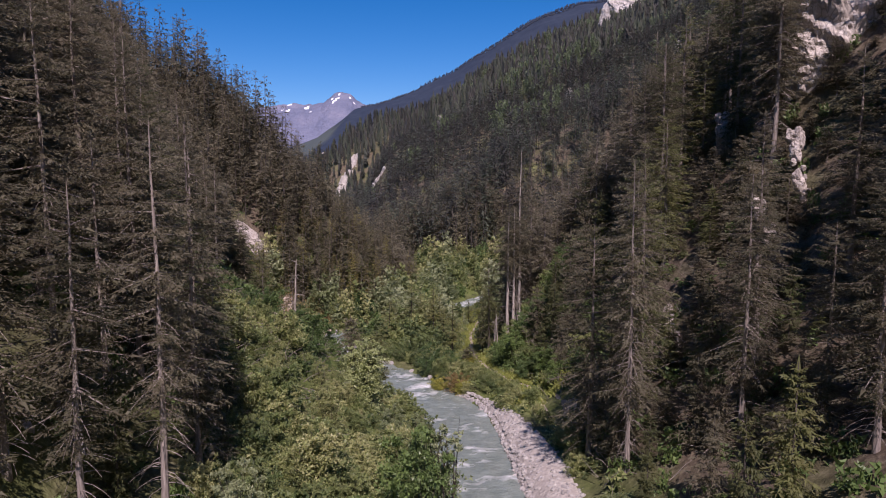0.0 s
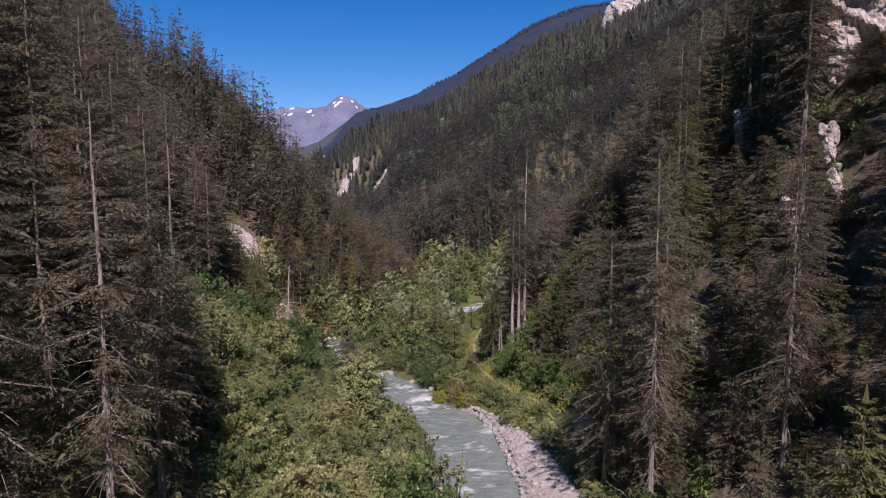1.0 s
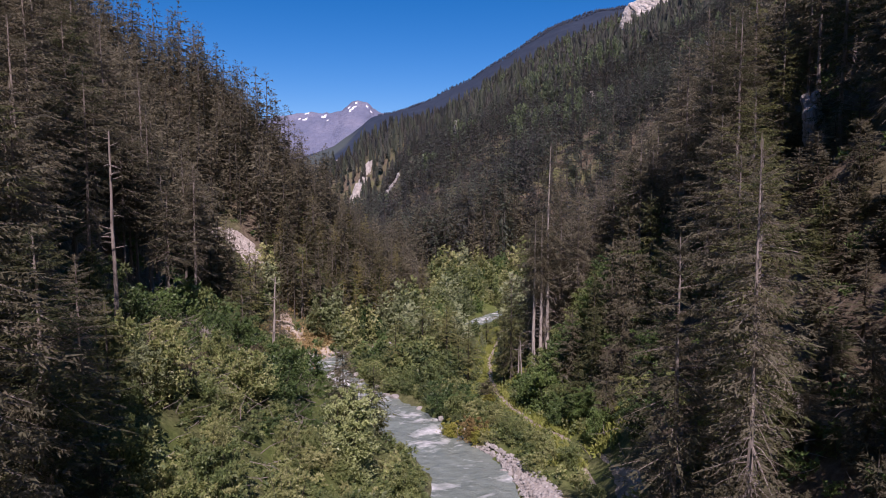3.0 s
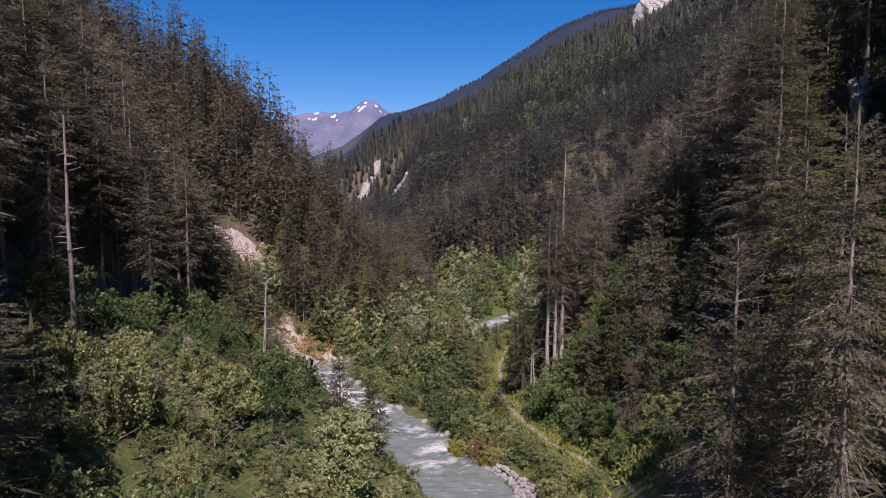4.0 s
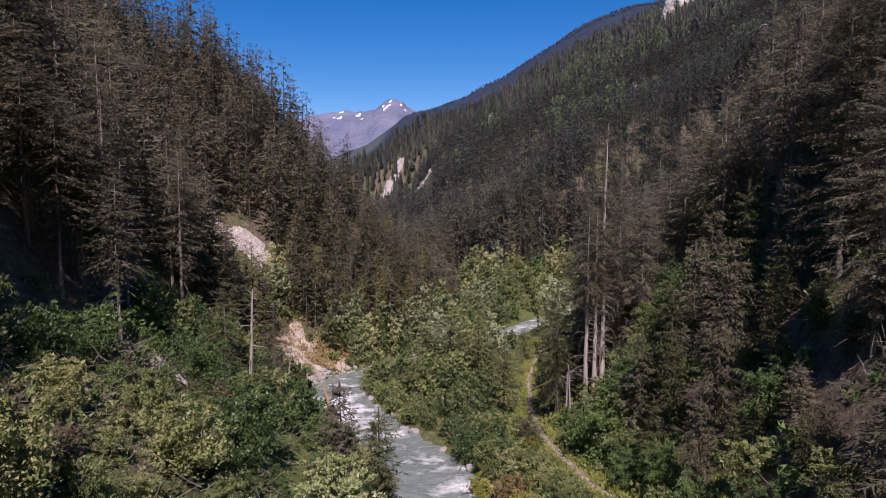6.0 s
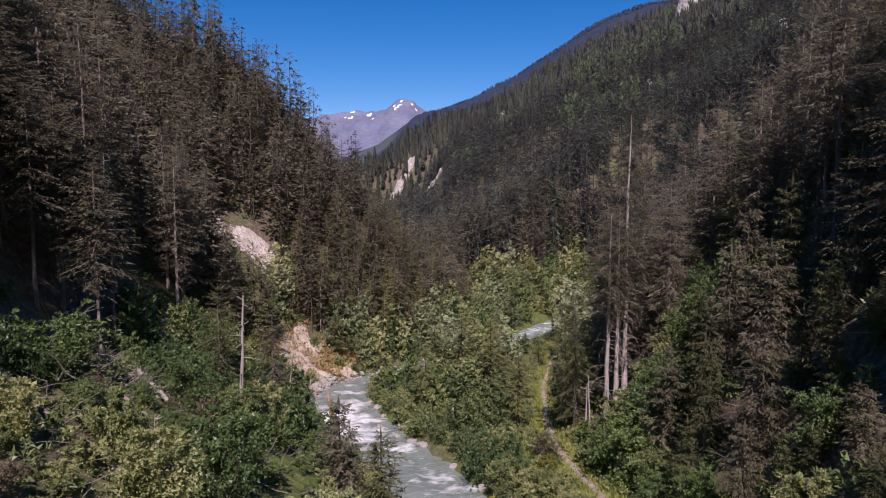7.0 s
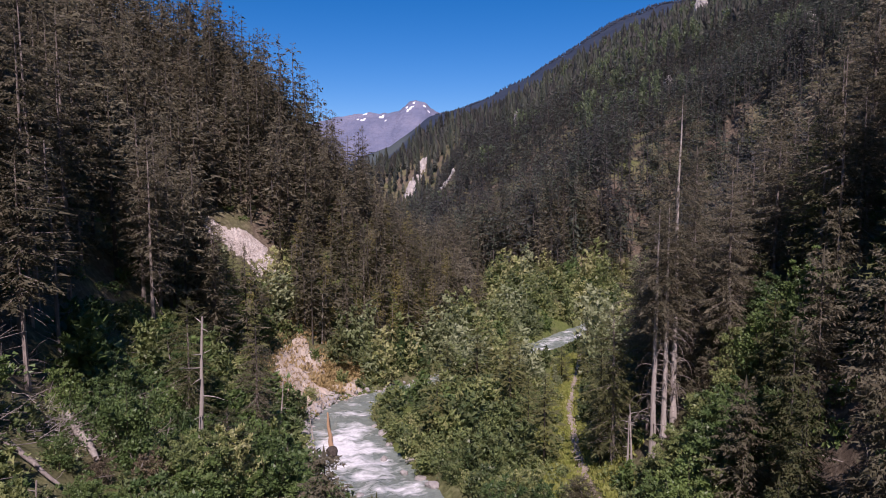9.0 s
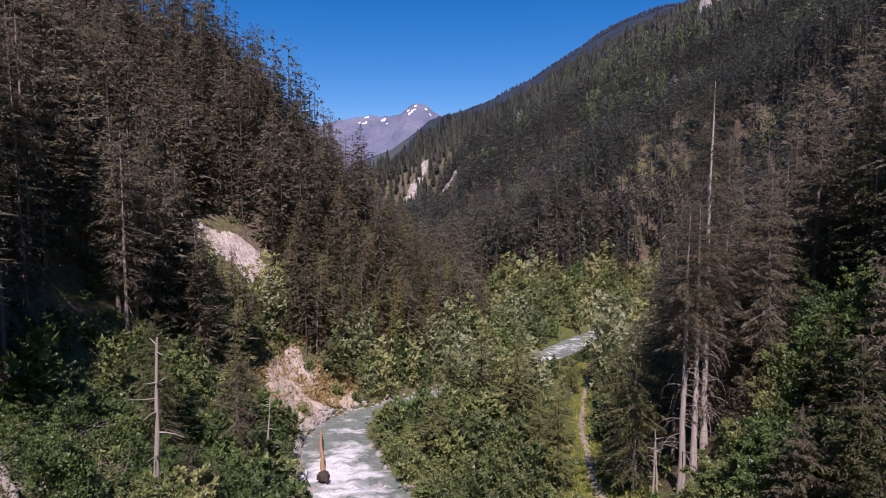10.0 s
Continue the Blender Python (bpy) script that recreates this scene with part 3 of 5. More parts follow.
def leafy_shape(h, r, seed, clumps=14, leaves=60, size=0.3, low=0.15, stems=4):
    """A broad-leaved shrub or tree: (stems, foliage) as arrays."""
    rng = np.random.default_rng(seed)
    heads = max(5, clumps // 4)
    twigs_each = max(6, int(round(clumps * 3.5 / heads)))
    per_twig = max(5, int(round(clumps * leaves / (heads * twigs_each))))
    ss = np.linspace(0, 1, 6)
    ks, paths = [], []
    turn = rng.uniform(0, 6.28)
    for k in range(heads):
        # one upright stem that leans outwards to its own pointed head
        rr = r * 0.72 * math.sqrt((k + rng.uniform(0.1, 0.9)) / heads)
        a = turn + k * 2.4 + rng.normal(0, 0.3)
        top = h * (1 - 0.3 * (rr / r) ** 1.5) * rng.uniform(0.84, 1.02)
        b = rng.normal(0, 0.07 * r, 2)
        path = np.column_stack([b[0] + (math.cos(a) * rr - b[0]) * ss ** 1.3, b[1] + (math.sin(a) * rr - b[1]) * ss ** 1.3, -0.5 + (top + 0.5) * ss])
        paths.append(path)
        u = max(low, 0.06) + (0.98 - max(low, 0.06)) * rng.uniform(0, 1, twigs_each) ** 0.85
        root = np.column_stack([np.interp(u, ss, path[:, j]) for j in range(3)])
        az = rng.uniform(0, 6.28, twigs_each)
        reach = r * 0.6 * np.interp(u, [0, 0.25, 0.6, 1.0], [0.9, 1.0, 0.85, 0.2]) * rng.uniform(0.55, 1.25, twigs_each)
        way = np.column_stack([np.cos(az), np.sin(az), rng.uniform(0.1, 0.75, twigs_each)])
        t = rng.uniform(0.12, 1.0, (twigs_each, per_twig)) ** 0.8
        spot = root[:, None] + way[:, None] * (reach[:, None] * t)[..., None] - np.array([0, 0, 1.0]) * (0.3 * reach[:, None] * t * t)[..., None]
        spot = spot + rng.normal(0, 0.13, spot.shape) * reach[:, None, None]
        face = way[:, None] * 0.5 + rng.normal(0, 0.65, spot.shape) + np.array([0, 0, 0.2])
        ks.append(sprays(spot.reshape(-1, 3), face.reshape(-1, 3), size * rng.uniform(0.55, 1.5, twigs_each * per_twig), 0.7, rng, 0.7))
    return split(*tubes(paths, np.broadcast_to(0.011 * h * (1.05 - ss), (len(paths), 6)), 4)), joined(*ks)


def plant(name, shapes, label, category, group, x=0.0, y=0.0, z=0.0):
    """A top-level plant out of (part name, arrays, material, label) rows."""
    ob = new(name)
    ob.matrix_basis = pose(x, y, z)
    for pn, arr, mat, lab in shapes:
        if arr is not None:
            q = part(pn, mesh_from(pn, arr[0], arr[1], [mat]), ob, lab)
            if pn == "lower_deadwood":
                tagged(q, kind="stuff")
    return tagged(ob, label, category, group)


def placed(x, y, turn, wide, tall, sink=0.0):
    return pose(x, y, float(land(x, y)) - sink, 0, 0, math.degrees(turn)) @ Matrix.Diagonal((wide, wide, tall, 1))


def jitter(x0, x1, y0, y1, step, seed):
    rng = np.random.default_rng(seed)
    x, y = np.meshgrid(np.arange(x0, x1, step), np.arange(y0, y1, step))
    x = x + rng.uniform(-0.48, 0.48, x.shape) * step
    y = y + rng.uniform(-0.48, 0.48, y.shape) * step
    return x.ravel(), y.ravel(), rng


TRAIL_Y, TRAIL_X = [70, 84, 92, 100, 112, 123, 135, 158, 176, 193, 215], [14.5, 13.6, 13, 9.8, 7.4, 6.0, 5.8, 6.6, 8.8, 11, 14]


def open_ground(x, y):
    """Where no plant stands: water, path, bare banks, rock."""
    bare = np.abs(x - river_x(y)) * np.clip(1.0, 0, 1) < river_w(y) + 1.2
    bare &= y < 295
    bare |= (np.abs(x - np.interp(y, TRAIL_Y, TRAIL_X)) < 1.5) & (y > 70) & (y < 205)
    bare |= (x > 3) & (x < 12) & (y > 30) & (y < 88) & (x < np.interp(y, [30, 62, 72, 80, 88], [12.5, 11.6, 10.4, 8.4, 6.4]))
    bare |= ((x + 54) / 7.5) ** 2 + ((y - 180) / 9) ** 2 < 1
    bare |= ((x + 35.8) / 6.0) ** 2 + ((y - 161) / 12) ** 2 < 1
    bare |= ((x + 26.3) / 2.4) ** 2 + ((y - 92) / 3) ** 2 < 1
    return bare


def clearing(x, y):
    """Gaps in the wood, round crags and gullies, where nothing tall stands."""
    way = x / np.maximum(y, 1)
    gap = (way > 0.49) & (way < 0.575) & (y > 30) & (y < 84)
    gap |= (way > 0.57) & (way < 0.68) & (y > 44) & (y < 84)
    gap |= (way > 0.368) & (way < 0.428) & (y > 34) & (y < 97)
    gap |= (way > 0.325) & (way < 0.362) & (y > 30) & (y < 60)
    gap |= ((x - 12.5) / 4.5) ** 2 + ((y - 117) / 6) ** 2 < 1
    gap |= (way > -0.415) & (way < -0.355) & (y > 66) & (y < 100)
    return gap


def deep_shade(x, y):
    """A stand with a high closed canopy and a bare dark floor."""
    return ((x + 44) / 10) ** 2 + ((y - 97) / 8) ** 2 < 1


def spruce_ground(x, y):
    dl, dr = left_foot(y) - x, x - right_foot(y)
    left = dl > np.interp(y, [30, 39, 50, 59, 65, 75, 120, 135, 150, 170, 300], [8, 8.5, 10.5, 13.5, 20, 23, 22, 14, 8, 3, 2])
    right = dr > np.interp(y, [30, 70, 95, 112, 125, 140, 175, 300], [1.3, 1.3, 1.0, 5.0, 1.5, 4, 6, 10])
    far = (y > 262 + 0.35 * x) & (land(x, y) > floor_z(y) + 12)
    low = ((x + 48) / 8) ** 2 + ((y - 168) / 13) ** 2 < 1
    low |= ((x + 35) / 6) ** 2 + ((y - 144) / 12) ** 2 < 1
    return (left | right | far) & ~low


# spruces that stand out singly: x, y, height
HERO = [
    (14.4, 51.0, 24, 1), (12.9, 58.0, 21, 2), (24.5, 52.0, 19, 3), (31.5, 52.0, 17, 0), (16.8, 56.0, 22, 4), (20.5, 45.0, 18, 1),
    (-34.0, 64.0, 21, 2), (-21.4, 52.0, 18, 0), (-25.5, 58.0, 20, 3), (-17.5, 47.0, 14, 4), (27.6, 94.0, 25, 2),
    (8.8, 127.5, 17, 4), (16.5, 127.5, 26, 2), (18.5, 122.0, 20, 0), (-48.0, 262.0, 33, 1),
]
SPRUCE = [spruce_shape(24, rr, 100 + i, bare, 0.5, 7, 0, thin + 0.08, dr) for i, (rr, bare, thin, dr) in enumerate([(3.3, 0.16, 0.12, 1.2), (3.0, 0.22, 0.2, 1.5), (3.5, 0.12, 0.15, 1.0), (2.9, 0.30, 0.25, 1.6), (3.6, 0.10, 0.2, 1.3)])]
SPRUCE_MID = [spruce_shape(24, rr, 200 + i, bare, 0.6, 5, 1, thin, dr) for i, (rr, bare, thin, dr) in enumerate([(3.2, 0.15, 0.05, 1.2), (2.9, 0.28, 0.15, 1.4), (3.5, 0.10, 0.1, 1.0), (2.7, 0.35, 0.15, 1.5)])]
SPRUCE_FAR = [spruce_shape(24, rr, 300 + i, bare, 0.8, 4, 2, 0.0, 1.1) for i, (rr, bare) in enumerate([(3.6, 0.10), (3.2, 0.2), (3.8, 0.06), (2.9, 0.32), (3.4, 0.14)])]
SPRUCE_DIST = [spruce_shape(24, rr, 310 + i, bare, 1.0, 4, 2, 0.0, 1.1, 3) for i, (rr, bare) in enumerate([(3.6, 0.10), (3.2, 0.2), (3.8, 0.06), (2.9, 0.32), (3.4, 0.14)])]
SPRUCE_BARE = [spruce_shape(24, rr, 330 + i, bare, 1.05, 4, 2, 0.1, 1.2, 3) for i, (rr, bare) in enumerate([(2.6, 0.38), (2.3, 0.5), (2.5, 0.44)])]
SPRUCE_MID.append(spruce_shape(24, 3.9, 340, 0.40, 0.5, 6, 1, 0.0, 1.2))
SPRUCE_HILL = [spruce_shape(24, rr, 350 + i, bare, 2.2, 4, 2, 0.0, 1.0, 2) for i, (rr, bare) in enumerate([(4.4, 0.08), (3.9, 0.16), (4.8, 0.04), (3.4, 0.24)])]
SPRUCE_TINY = [spruce_shape(24, rr, 400 + i, bare, 3.2, 4, 3) for i, (rr, bare) in enumerate([(3.9, 0.06), (3.3, 0.14), (4.3, 0.04), (2.8, 0.2)])]
SPRUCE_YOUNG = [spruce_shape(8, rr, 430 + i, 0.04, 0.3, 6, 1, 0.05, dr) for i, (rr, dr) in enumerate([(1.75, 1.0), (1.5, 1.3), (2.0, 0.9), (1.35, 1.2)])]

made = {}


def put_spruce(kind, i, x, y, turn, height, wide, label="tall grey-green spruce with bare lower trunk on a steep slope", name="spruce", group="spruces on the valley sides"):
    shape = (SPRUCE if kind == 0 else SPRUCE_MID)[i]
    m = placed(x, y, turn, wide, height / 24.0)
    if (kind, i, name) in made:
        ob = copy_thing(made[kind, i, name], m)
        ob.scale = m.to_scale()
        return tagged(ob, label)
    needles = NEEDLES_GREEN if (kind == 0 and i == 4) or (kind == 1 and i == 2 and name == "spruce") else NEEDLES
    ob = plant(name, [("trunk", shape[0], BARK, "grey bark trunk"), ("crown", shape[1], needles, ""), ("lower_deadwood", shape[2], BARK, "bare grey dead twigs")], label, "spruce", group)
    made[kind, i, name] = ob
    ob.matrix_basis = m
    return ob


taken = []
for x, y, h, i in HERO:
    taken.append((x, y))
    put_spruce(0, i, x, y, x * 1.7 + y, h, 0.95 + 0.1 * math.sin(x * 3))

# the wooded sides near the walk
sx, sy, rng = jitter(-130, 120, -40, 330, 4.1, 11)
gap = clearing(sx, sy)
ok = spruce_ground(sx, sy) & ~open_ground(sx, sy) & (rng.random(len(sx)) < 0.9) & (~gap | ((rng.random(len(sx)) < 0.9) & (sx > 20)))
for x, y in taken:
    ok &= np.hypot(sx - x, sy - y) > 2.6
ok &= ~((np.abs(sx) < 10) & (sy < 80)) & ~deep_shade(sx, sy)
ok &= ~((sx > 0) & (sy < 92) & (sx < 40) & (rng.random(len(sx)) < np.where(sy > 62, 0.55, 0.3)))
ok &= ~((sy > 300) & (sx > -40)) & ~((sx > 12) & (sx < 27) & (sy > 93) & (sy < 120))
ok &= ~((sy < 28) & (np.abs(sx) < 46))
sx, sy, gap = sx[ok], sy[ok], gap[ok]
sh = 21 + fbm(sx / 25, sy / 25, 61) * 9 + rng.normal(0, 3.2, len(sx))
young = smooth(135, 150, sy) * smooth(250, 215, sy) * (left_foot(sy) - sx < 26) * (sx < 0)
sh = sh * np.where((sx > 0) & (sy < 66), 0.8, 1.0) * np.where((sx < -62) & (sy > 150), 0.9, 1.0) * np.where((sx < -35) & (sy > 235), 0.85, 1.0)
sh = np.where(gap, rng.uniform(2.5, 5, len(sx)), np.clip(sh * (1 - 0.32 * young), 8, 31))
order = np.argsort(np.hypot(sx, np.maximum(sy, 76) - 76) + np.where(sy < 22, (22 - sy) * 4, 0))
N_THING, N_FINE, N_SLOPE = 280, 120, 540
SLOPE = ("grey-brown spruce in the closed wood high on the slope", "slope_spruce", "spruces high on the slopes")
for j in order[N_THING:N_SLOPE]:
    put_spruce(1, int(rng.integers(0, 4)), sx[j], sy[j], rng.uniform(0, 6.28), sh[j], rng.uniform(0.9, 1.2) * (sh[j] / 24) ** 0.5, *SLOPE)
for k, j in enumerate(order[:N_THING]):
    kind = 0 if k < N_FINE else 1
    put_spruce(kind, int(rng.integers(0, 5 if kind == 0 else 4)), sx[j], sy[j], rng.uniform(0, 6.28), sh[j], rng.uniform(0.85, 1.15) * (sh[j] / 24) ** 0.5)


def forest(name, shapes, xs, ys, hs, needles, label, rng, sink=0.3, trunk_mat=None, slim=1.0):
    """Many spruces joined into one stretch of wood."""
    trunk_mat = trunk_mat or BARK_DARK
    pick = rng.integers(0, len(shapes), len(xs))
    crowns, trunks, counts = [], [], []
    zs = land(xs, ys) - sink
    for i, (trunk, crown, _) in enumerate(shapes):
        s = pick == i
        if not s.any():
            continue
        wide = rng.uniform(0.85, 1.2, s.sum()) * slim * (hs[s] / 24) ** 0.5
        rows = np.column_stack([xs[s], ys[s], zs[s], rng.uniform(0, 6.28, s.sum()), wide, hs[s] / 24])
        crowns.append(spread(*crown, rows))
        counts.append((s.sum(), len(crown[0])))
        trunks.append(spread(*trunk, rows))
    a, b = joined(*crowns), joined(*trunks)
    v, f = joined(a, b)
    idx = np.r_[np.zeros(len(a[1])), np.ones(len(b[1]))]
    ob = toned(new(name, mesh_from(name, v, f, [needles, trunk_mat], idx)), counts + [(1, len(b[0]))], rng)
    return tagged(ob, label, "forest", kind="stuff")


rest = order[N_SLOPE:]
rest = rest[(sy[rest] > -20) & (sx[rest] > -118)]
aside = np.abs(sx[rest]) > 3 + 0.7 * sy[rest]
inner, outer = rest[~aside], rest[aside]
far = sy[inner] > 165
forest("spruce_forest", SPRUCE_FAR, sx[inner[~far]], sy[inner[~far]], sh[inner[~far]], NEEDLES, "dense grey-green spruce forest on steep valley sides", rng, 0.3, BARK_MID)
# Trees on the right take needles darkened to imitate a slope in shade.
shady = sx > 14 + 0.05 * sy
for s, needles, label in ((far & ~shady[inner], NEEDLES, "grey-green spruce forest on the farther valley side"), (far & shady[inner], NEEDLES_FAR, "dark brownish spruce forest on the farther valley side, needles darkened as if in shade")):
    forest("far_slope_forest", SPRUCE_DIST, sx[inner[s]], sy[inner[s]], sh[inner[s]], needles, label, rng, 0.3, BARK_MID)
for s, needles, label in ((~shady[outer], NEEDLES, "grey-green spruce forest high on the valley side"), (shady[outer], NEEDLES_FAR, "dark brownish spruce forest high on the valley side, needles darkened as if in shade")):
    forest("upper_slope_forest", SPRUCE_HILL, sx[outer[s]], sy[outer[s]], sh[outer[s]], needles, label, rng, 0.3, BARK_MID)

# a close second growth on the high side
gx, gy, rng10 = jitter(-122, -38, 62, 300, 5.0, 14)
ok = (left_foot(gy) - gx > 30) & spruce_ground(gx, gy) & ~open_ground(gx, gy) & ~clearing(gx, gy) & (gx < -3 - 0.12 * gy) & ~deep_shade(gx, gy)
forest("second_growth_forest", SPRUCE_DIST, gx[ok], gy[ok], rng10.uniform(11, 18, ok.sum()), NEEDLES, "younger spruces filling the steep wooded side", rng10, 0.3, BARK_MID)
gx, gy, rng10 = jitter(-58, -32, 86, 110, 3.3, 18)
ok = deep_shade(gx, gy) & (gy > 92)
for x, y in zip(gx[ok], gy[ok]):
    h = rng10.uniform(14, 20)
    put_spruce(1, 4, x, y, rng10.uniform(0, 6.28), h, rng10.uniform(0.9, 1.15) * (h / 24) ** 0.5, "old spruce with a bare trunk over a dark floor", "slope_spruce", "spruces high on the slopes")

gx, gy, rng10 = jitter(20, 62, 32, 104, 2.2, 15)
ok = (clearing(gx, gy) & (gx > 24)) | ((gx > 30) & (gx < 37) & (gy > 60) & (gy < 100) & (rng10.random(len(gx)) < 0.6))
forest("young_slope_spruces", SPRUCE_FAR, gx[ok], gy[ok], np.where(gx[ok] / gy[ok] > 0.485, rng10.uniform(1.2, 2.8, ok.sum()), rng10.uniform(2.6, 6.0, ok.sum())), NEEDLES, "young spruces below the pale crag", rng10, 0.3, BARK_MID)

# trees before the white scar
for x, y, h in ((-45.2, 150.0, 16), (-47.6, 152.0, 18), (-50.2, 154.5, 18), (-43.4, 146.5, 14), (-49.0, 149.0, 17)):
    put_spruce(1, int(h) % 4, x, y, x, h, 0.85, *SLOPE)

# the young stand above the river bend
NEEDLES_OLIVE = foliage("olive_young_needles", [(0.1, (0.095, 0.106, 0.048)), (0.5, (0.204, 0.201, 0.087)), (1.0, (0.380, 0.353, 0.123))], (0.285, 0.211, 0.109))
gx, gy, rng10 = jitter(-56, -10, 166, 236, 2.7, 19)
edge = left_foot(gy) - gx
ok = (edge > np.interp(gy, [166, 176, 184], [9, 4, 0.5])) & (edge < 26) & ~open_ground(gx, gy) & (rng10.random(len(gx)) < 0.9)
gx, gy = gx[ok], gy[ok]
gh = rng10.uniform(6, 14.5, len(gx)) * np.interp(gy, [170, 190, 236], [0.75, 1.0, 1.15])
sunny = ((gx + 46) / 8) ** 2 + ((gy - 190) / 12) ** 2 < 1
dim = rng10.random(len(gx)) < 0.55
for s, needles, label in ((sunny | ~dim, NEEDLES_OLIVE, "olive-green young spruces and larches above the river bend"), (~sunny & dim, NEEDLES, "grey-green young spruces above the river bend")):
    forest("young_stand", SPRUCE_FAR, gx[s], gy[s], gh[s] * np.where(sunny[s], 0.75, 1.0), needles, label, rng10, 0.3, BARK, 0.68)

# young spruces with full skirts
young_made = {}


def put_young(i, x, y, turn, height, wide=1.0):
    m = placed(x, y, turn, wide * (height / 8) ** 0.8, height / 8, 0.2)
    if i in young_made:
        ob = copy_thing(young_made[i], m)
        ob.scale = m.to_scale()
        return ob
    shape = SPRUCE_YOUNG[i]
    ob = plant("young_spruce", [("trunk", shape[0], BARK_MID, ""), ("crown", shape[1], NEEDLES_GREEN if i % 2 else NEEDLES, "")], "young spruce with full drooping skirts on the slope", "spruce", "young spruces")
    young_made[i] = ob
    ob.matrix_basis = m
    return ob


FULL = [(-13.4, 97.1, 8.0), (-9.3, 93.6, 8.4), (15.0, 106.0, 10), (17.4, 104.0, 11), (20.2, 107.0, 12), (16.6, 99.5, 9), (21.5, 101.0, 11), (19.0, 112.0, 10), (23.5, 112.0, 12), (14.5, 98.0, 7), (18.6, 94.0, 10), (22.0, 92.0, 10), (16.0, 90.0, 8), (24.5, 105.0, 13), (26.5, 98.0, 12),
        (-19.0, 55.0, 9), (-16.8, 45.0, 8), (-17.6, 50.0, 7), (-15.0, 40.0, 6)]
for k, (x, y, h) in enumerate(FULL):
    put_young(k % 4, x, y, x * 3.1, h, 1.35 if -14 < x < -9 else 1.0)
gx, gy, rng10 = jitter(9, 50, 30, 132, 3.0, 16)
edge = gx - right_foot(gy)
ok = (edge > np.where(gy > 98, 4, 1)) & (edge < 26) & (gx < 0.72 * gy) & (rng10.random(len(gx)) < 0.62) & ~open_ground(gx, gy)
lx, ly, lr = jitter(-46, -6, 28, 84, 3.2, 17)
lok = (left_foot(ly) - lx > np.interp(ly, [28, 58, 64, 84], [5, 10, 19, 23])) & (left_foot(ly) - lx < 34) & (lx > -0.75 * ly) & (lr.random(len(lx)) < 0.6)
px_, py_ = np.r_[gx[ok], lx[lok]], np.r_[gy[ok], ly[lok]]
for x, y, _ in FULL:
    near = np.hypot(px_ - x, py_ - y) < 2.2
    px_, py_ = px_[~near], py_[~near]
ph = rng10.choice([2.2, 3.0, 4.0, 5.5, 7.5], len(px_)) * rng10.uniform(0.85, 1.2, len(px_))
ph = np.where(clearing(px_, py_) & (px_ > 30), np.minimum(ph, 3.2), ph)
near = np.argsort(np.hypot(px_, py_ - 70))
for j in near[:255]:
    put_young(int(rng10.integers(0, 4)), px_[j], py_[j], rng10.uniform(0, 6.28), ph[j], rng10.uniform(0.85, 1.2))

# the long hillside beyond
fx, fy, rng2 = jitter(-150, 260, 262, 560, 4.5, 12)
ok = (land(fx, fy) > floor_z(fy) + 10) & (np.abs(fx / np.maximum(fy, 1)) < 0.75) & (fx > -0.26 * fy) & ~((fx / fy < -0.083) & (fx / fy > -0.105) & (fy > 440) & (fy < 530)) & ~((fy < 330) & (fx < -40))
ok &= (fbm(fx / 22, fy / 22, 66) > -0.4) & (rng2.random(len(fx)) < 0.92)
fx, fy = fx[ok], fy[ok]
fh = np.clip(16 + fbm(fx / 40, fy / 40, 63) * 10 + rng2.normal(0, 3.0, len(fx)), 7, 27)
front = fy < 335 + 0.3 * fx
# Front trees share those needles, a shaded version of the ordinary ones.
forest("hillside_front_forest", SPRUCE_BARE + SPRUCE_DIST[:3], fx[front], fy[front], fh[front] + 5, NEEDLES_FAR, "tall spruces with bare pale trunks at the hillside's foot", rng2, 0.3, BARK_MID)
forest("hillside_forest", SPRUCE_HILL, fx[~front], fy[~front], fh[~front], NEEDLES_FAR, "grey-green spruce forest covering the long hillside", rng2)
fx, fy, rng2 = jitter(-320, 560, 555, 1160, 7.2, 13)
ok = (np.abs(fx / fy) < 0.62) & (rng2.random(len(fx)) < 0.92) & (fx > -0.28 * fy) & (fy < 960 + 0.35 * fx) & (fbm(fx / 30, fy / 30, 67) > -0.55)
ok &= (((fx + 106) / 8) ** 2 + ((fy - 704) / 15) ** 2 > 1) & (((fx + 96) / 5) ** 2 + ((fy - 742) / 10) ** 2 > 1)
fx, fy = fx[ok], fy[ok]
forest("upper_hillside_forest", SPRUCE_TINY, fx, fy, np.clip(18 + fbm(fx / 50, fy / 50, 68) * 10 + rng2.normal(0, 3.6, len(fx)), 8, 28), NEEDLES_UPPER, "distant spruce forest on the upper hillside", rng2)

# ---- shrubs and broad-leaved trees of the valley floor ----
def shrub_shapes(h, r, seed, n, clumps, low, count):
    return [leafy_shape(h, r, seed + i, clumps, n, 0.15 if n > 125 else 0.19, low) for i in range(count)]


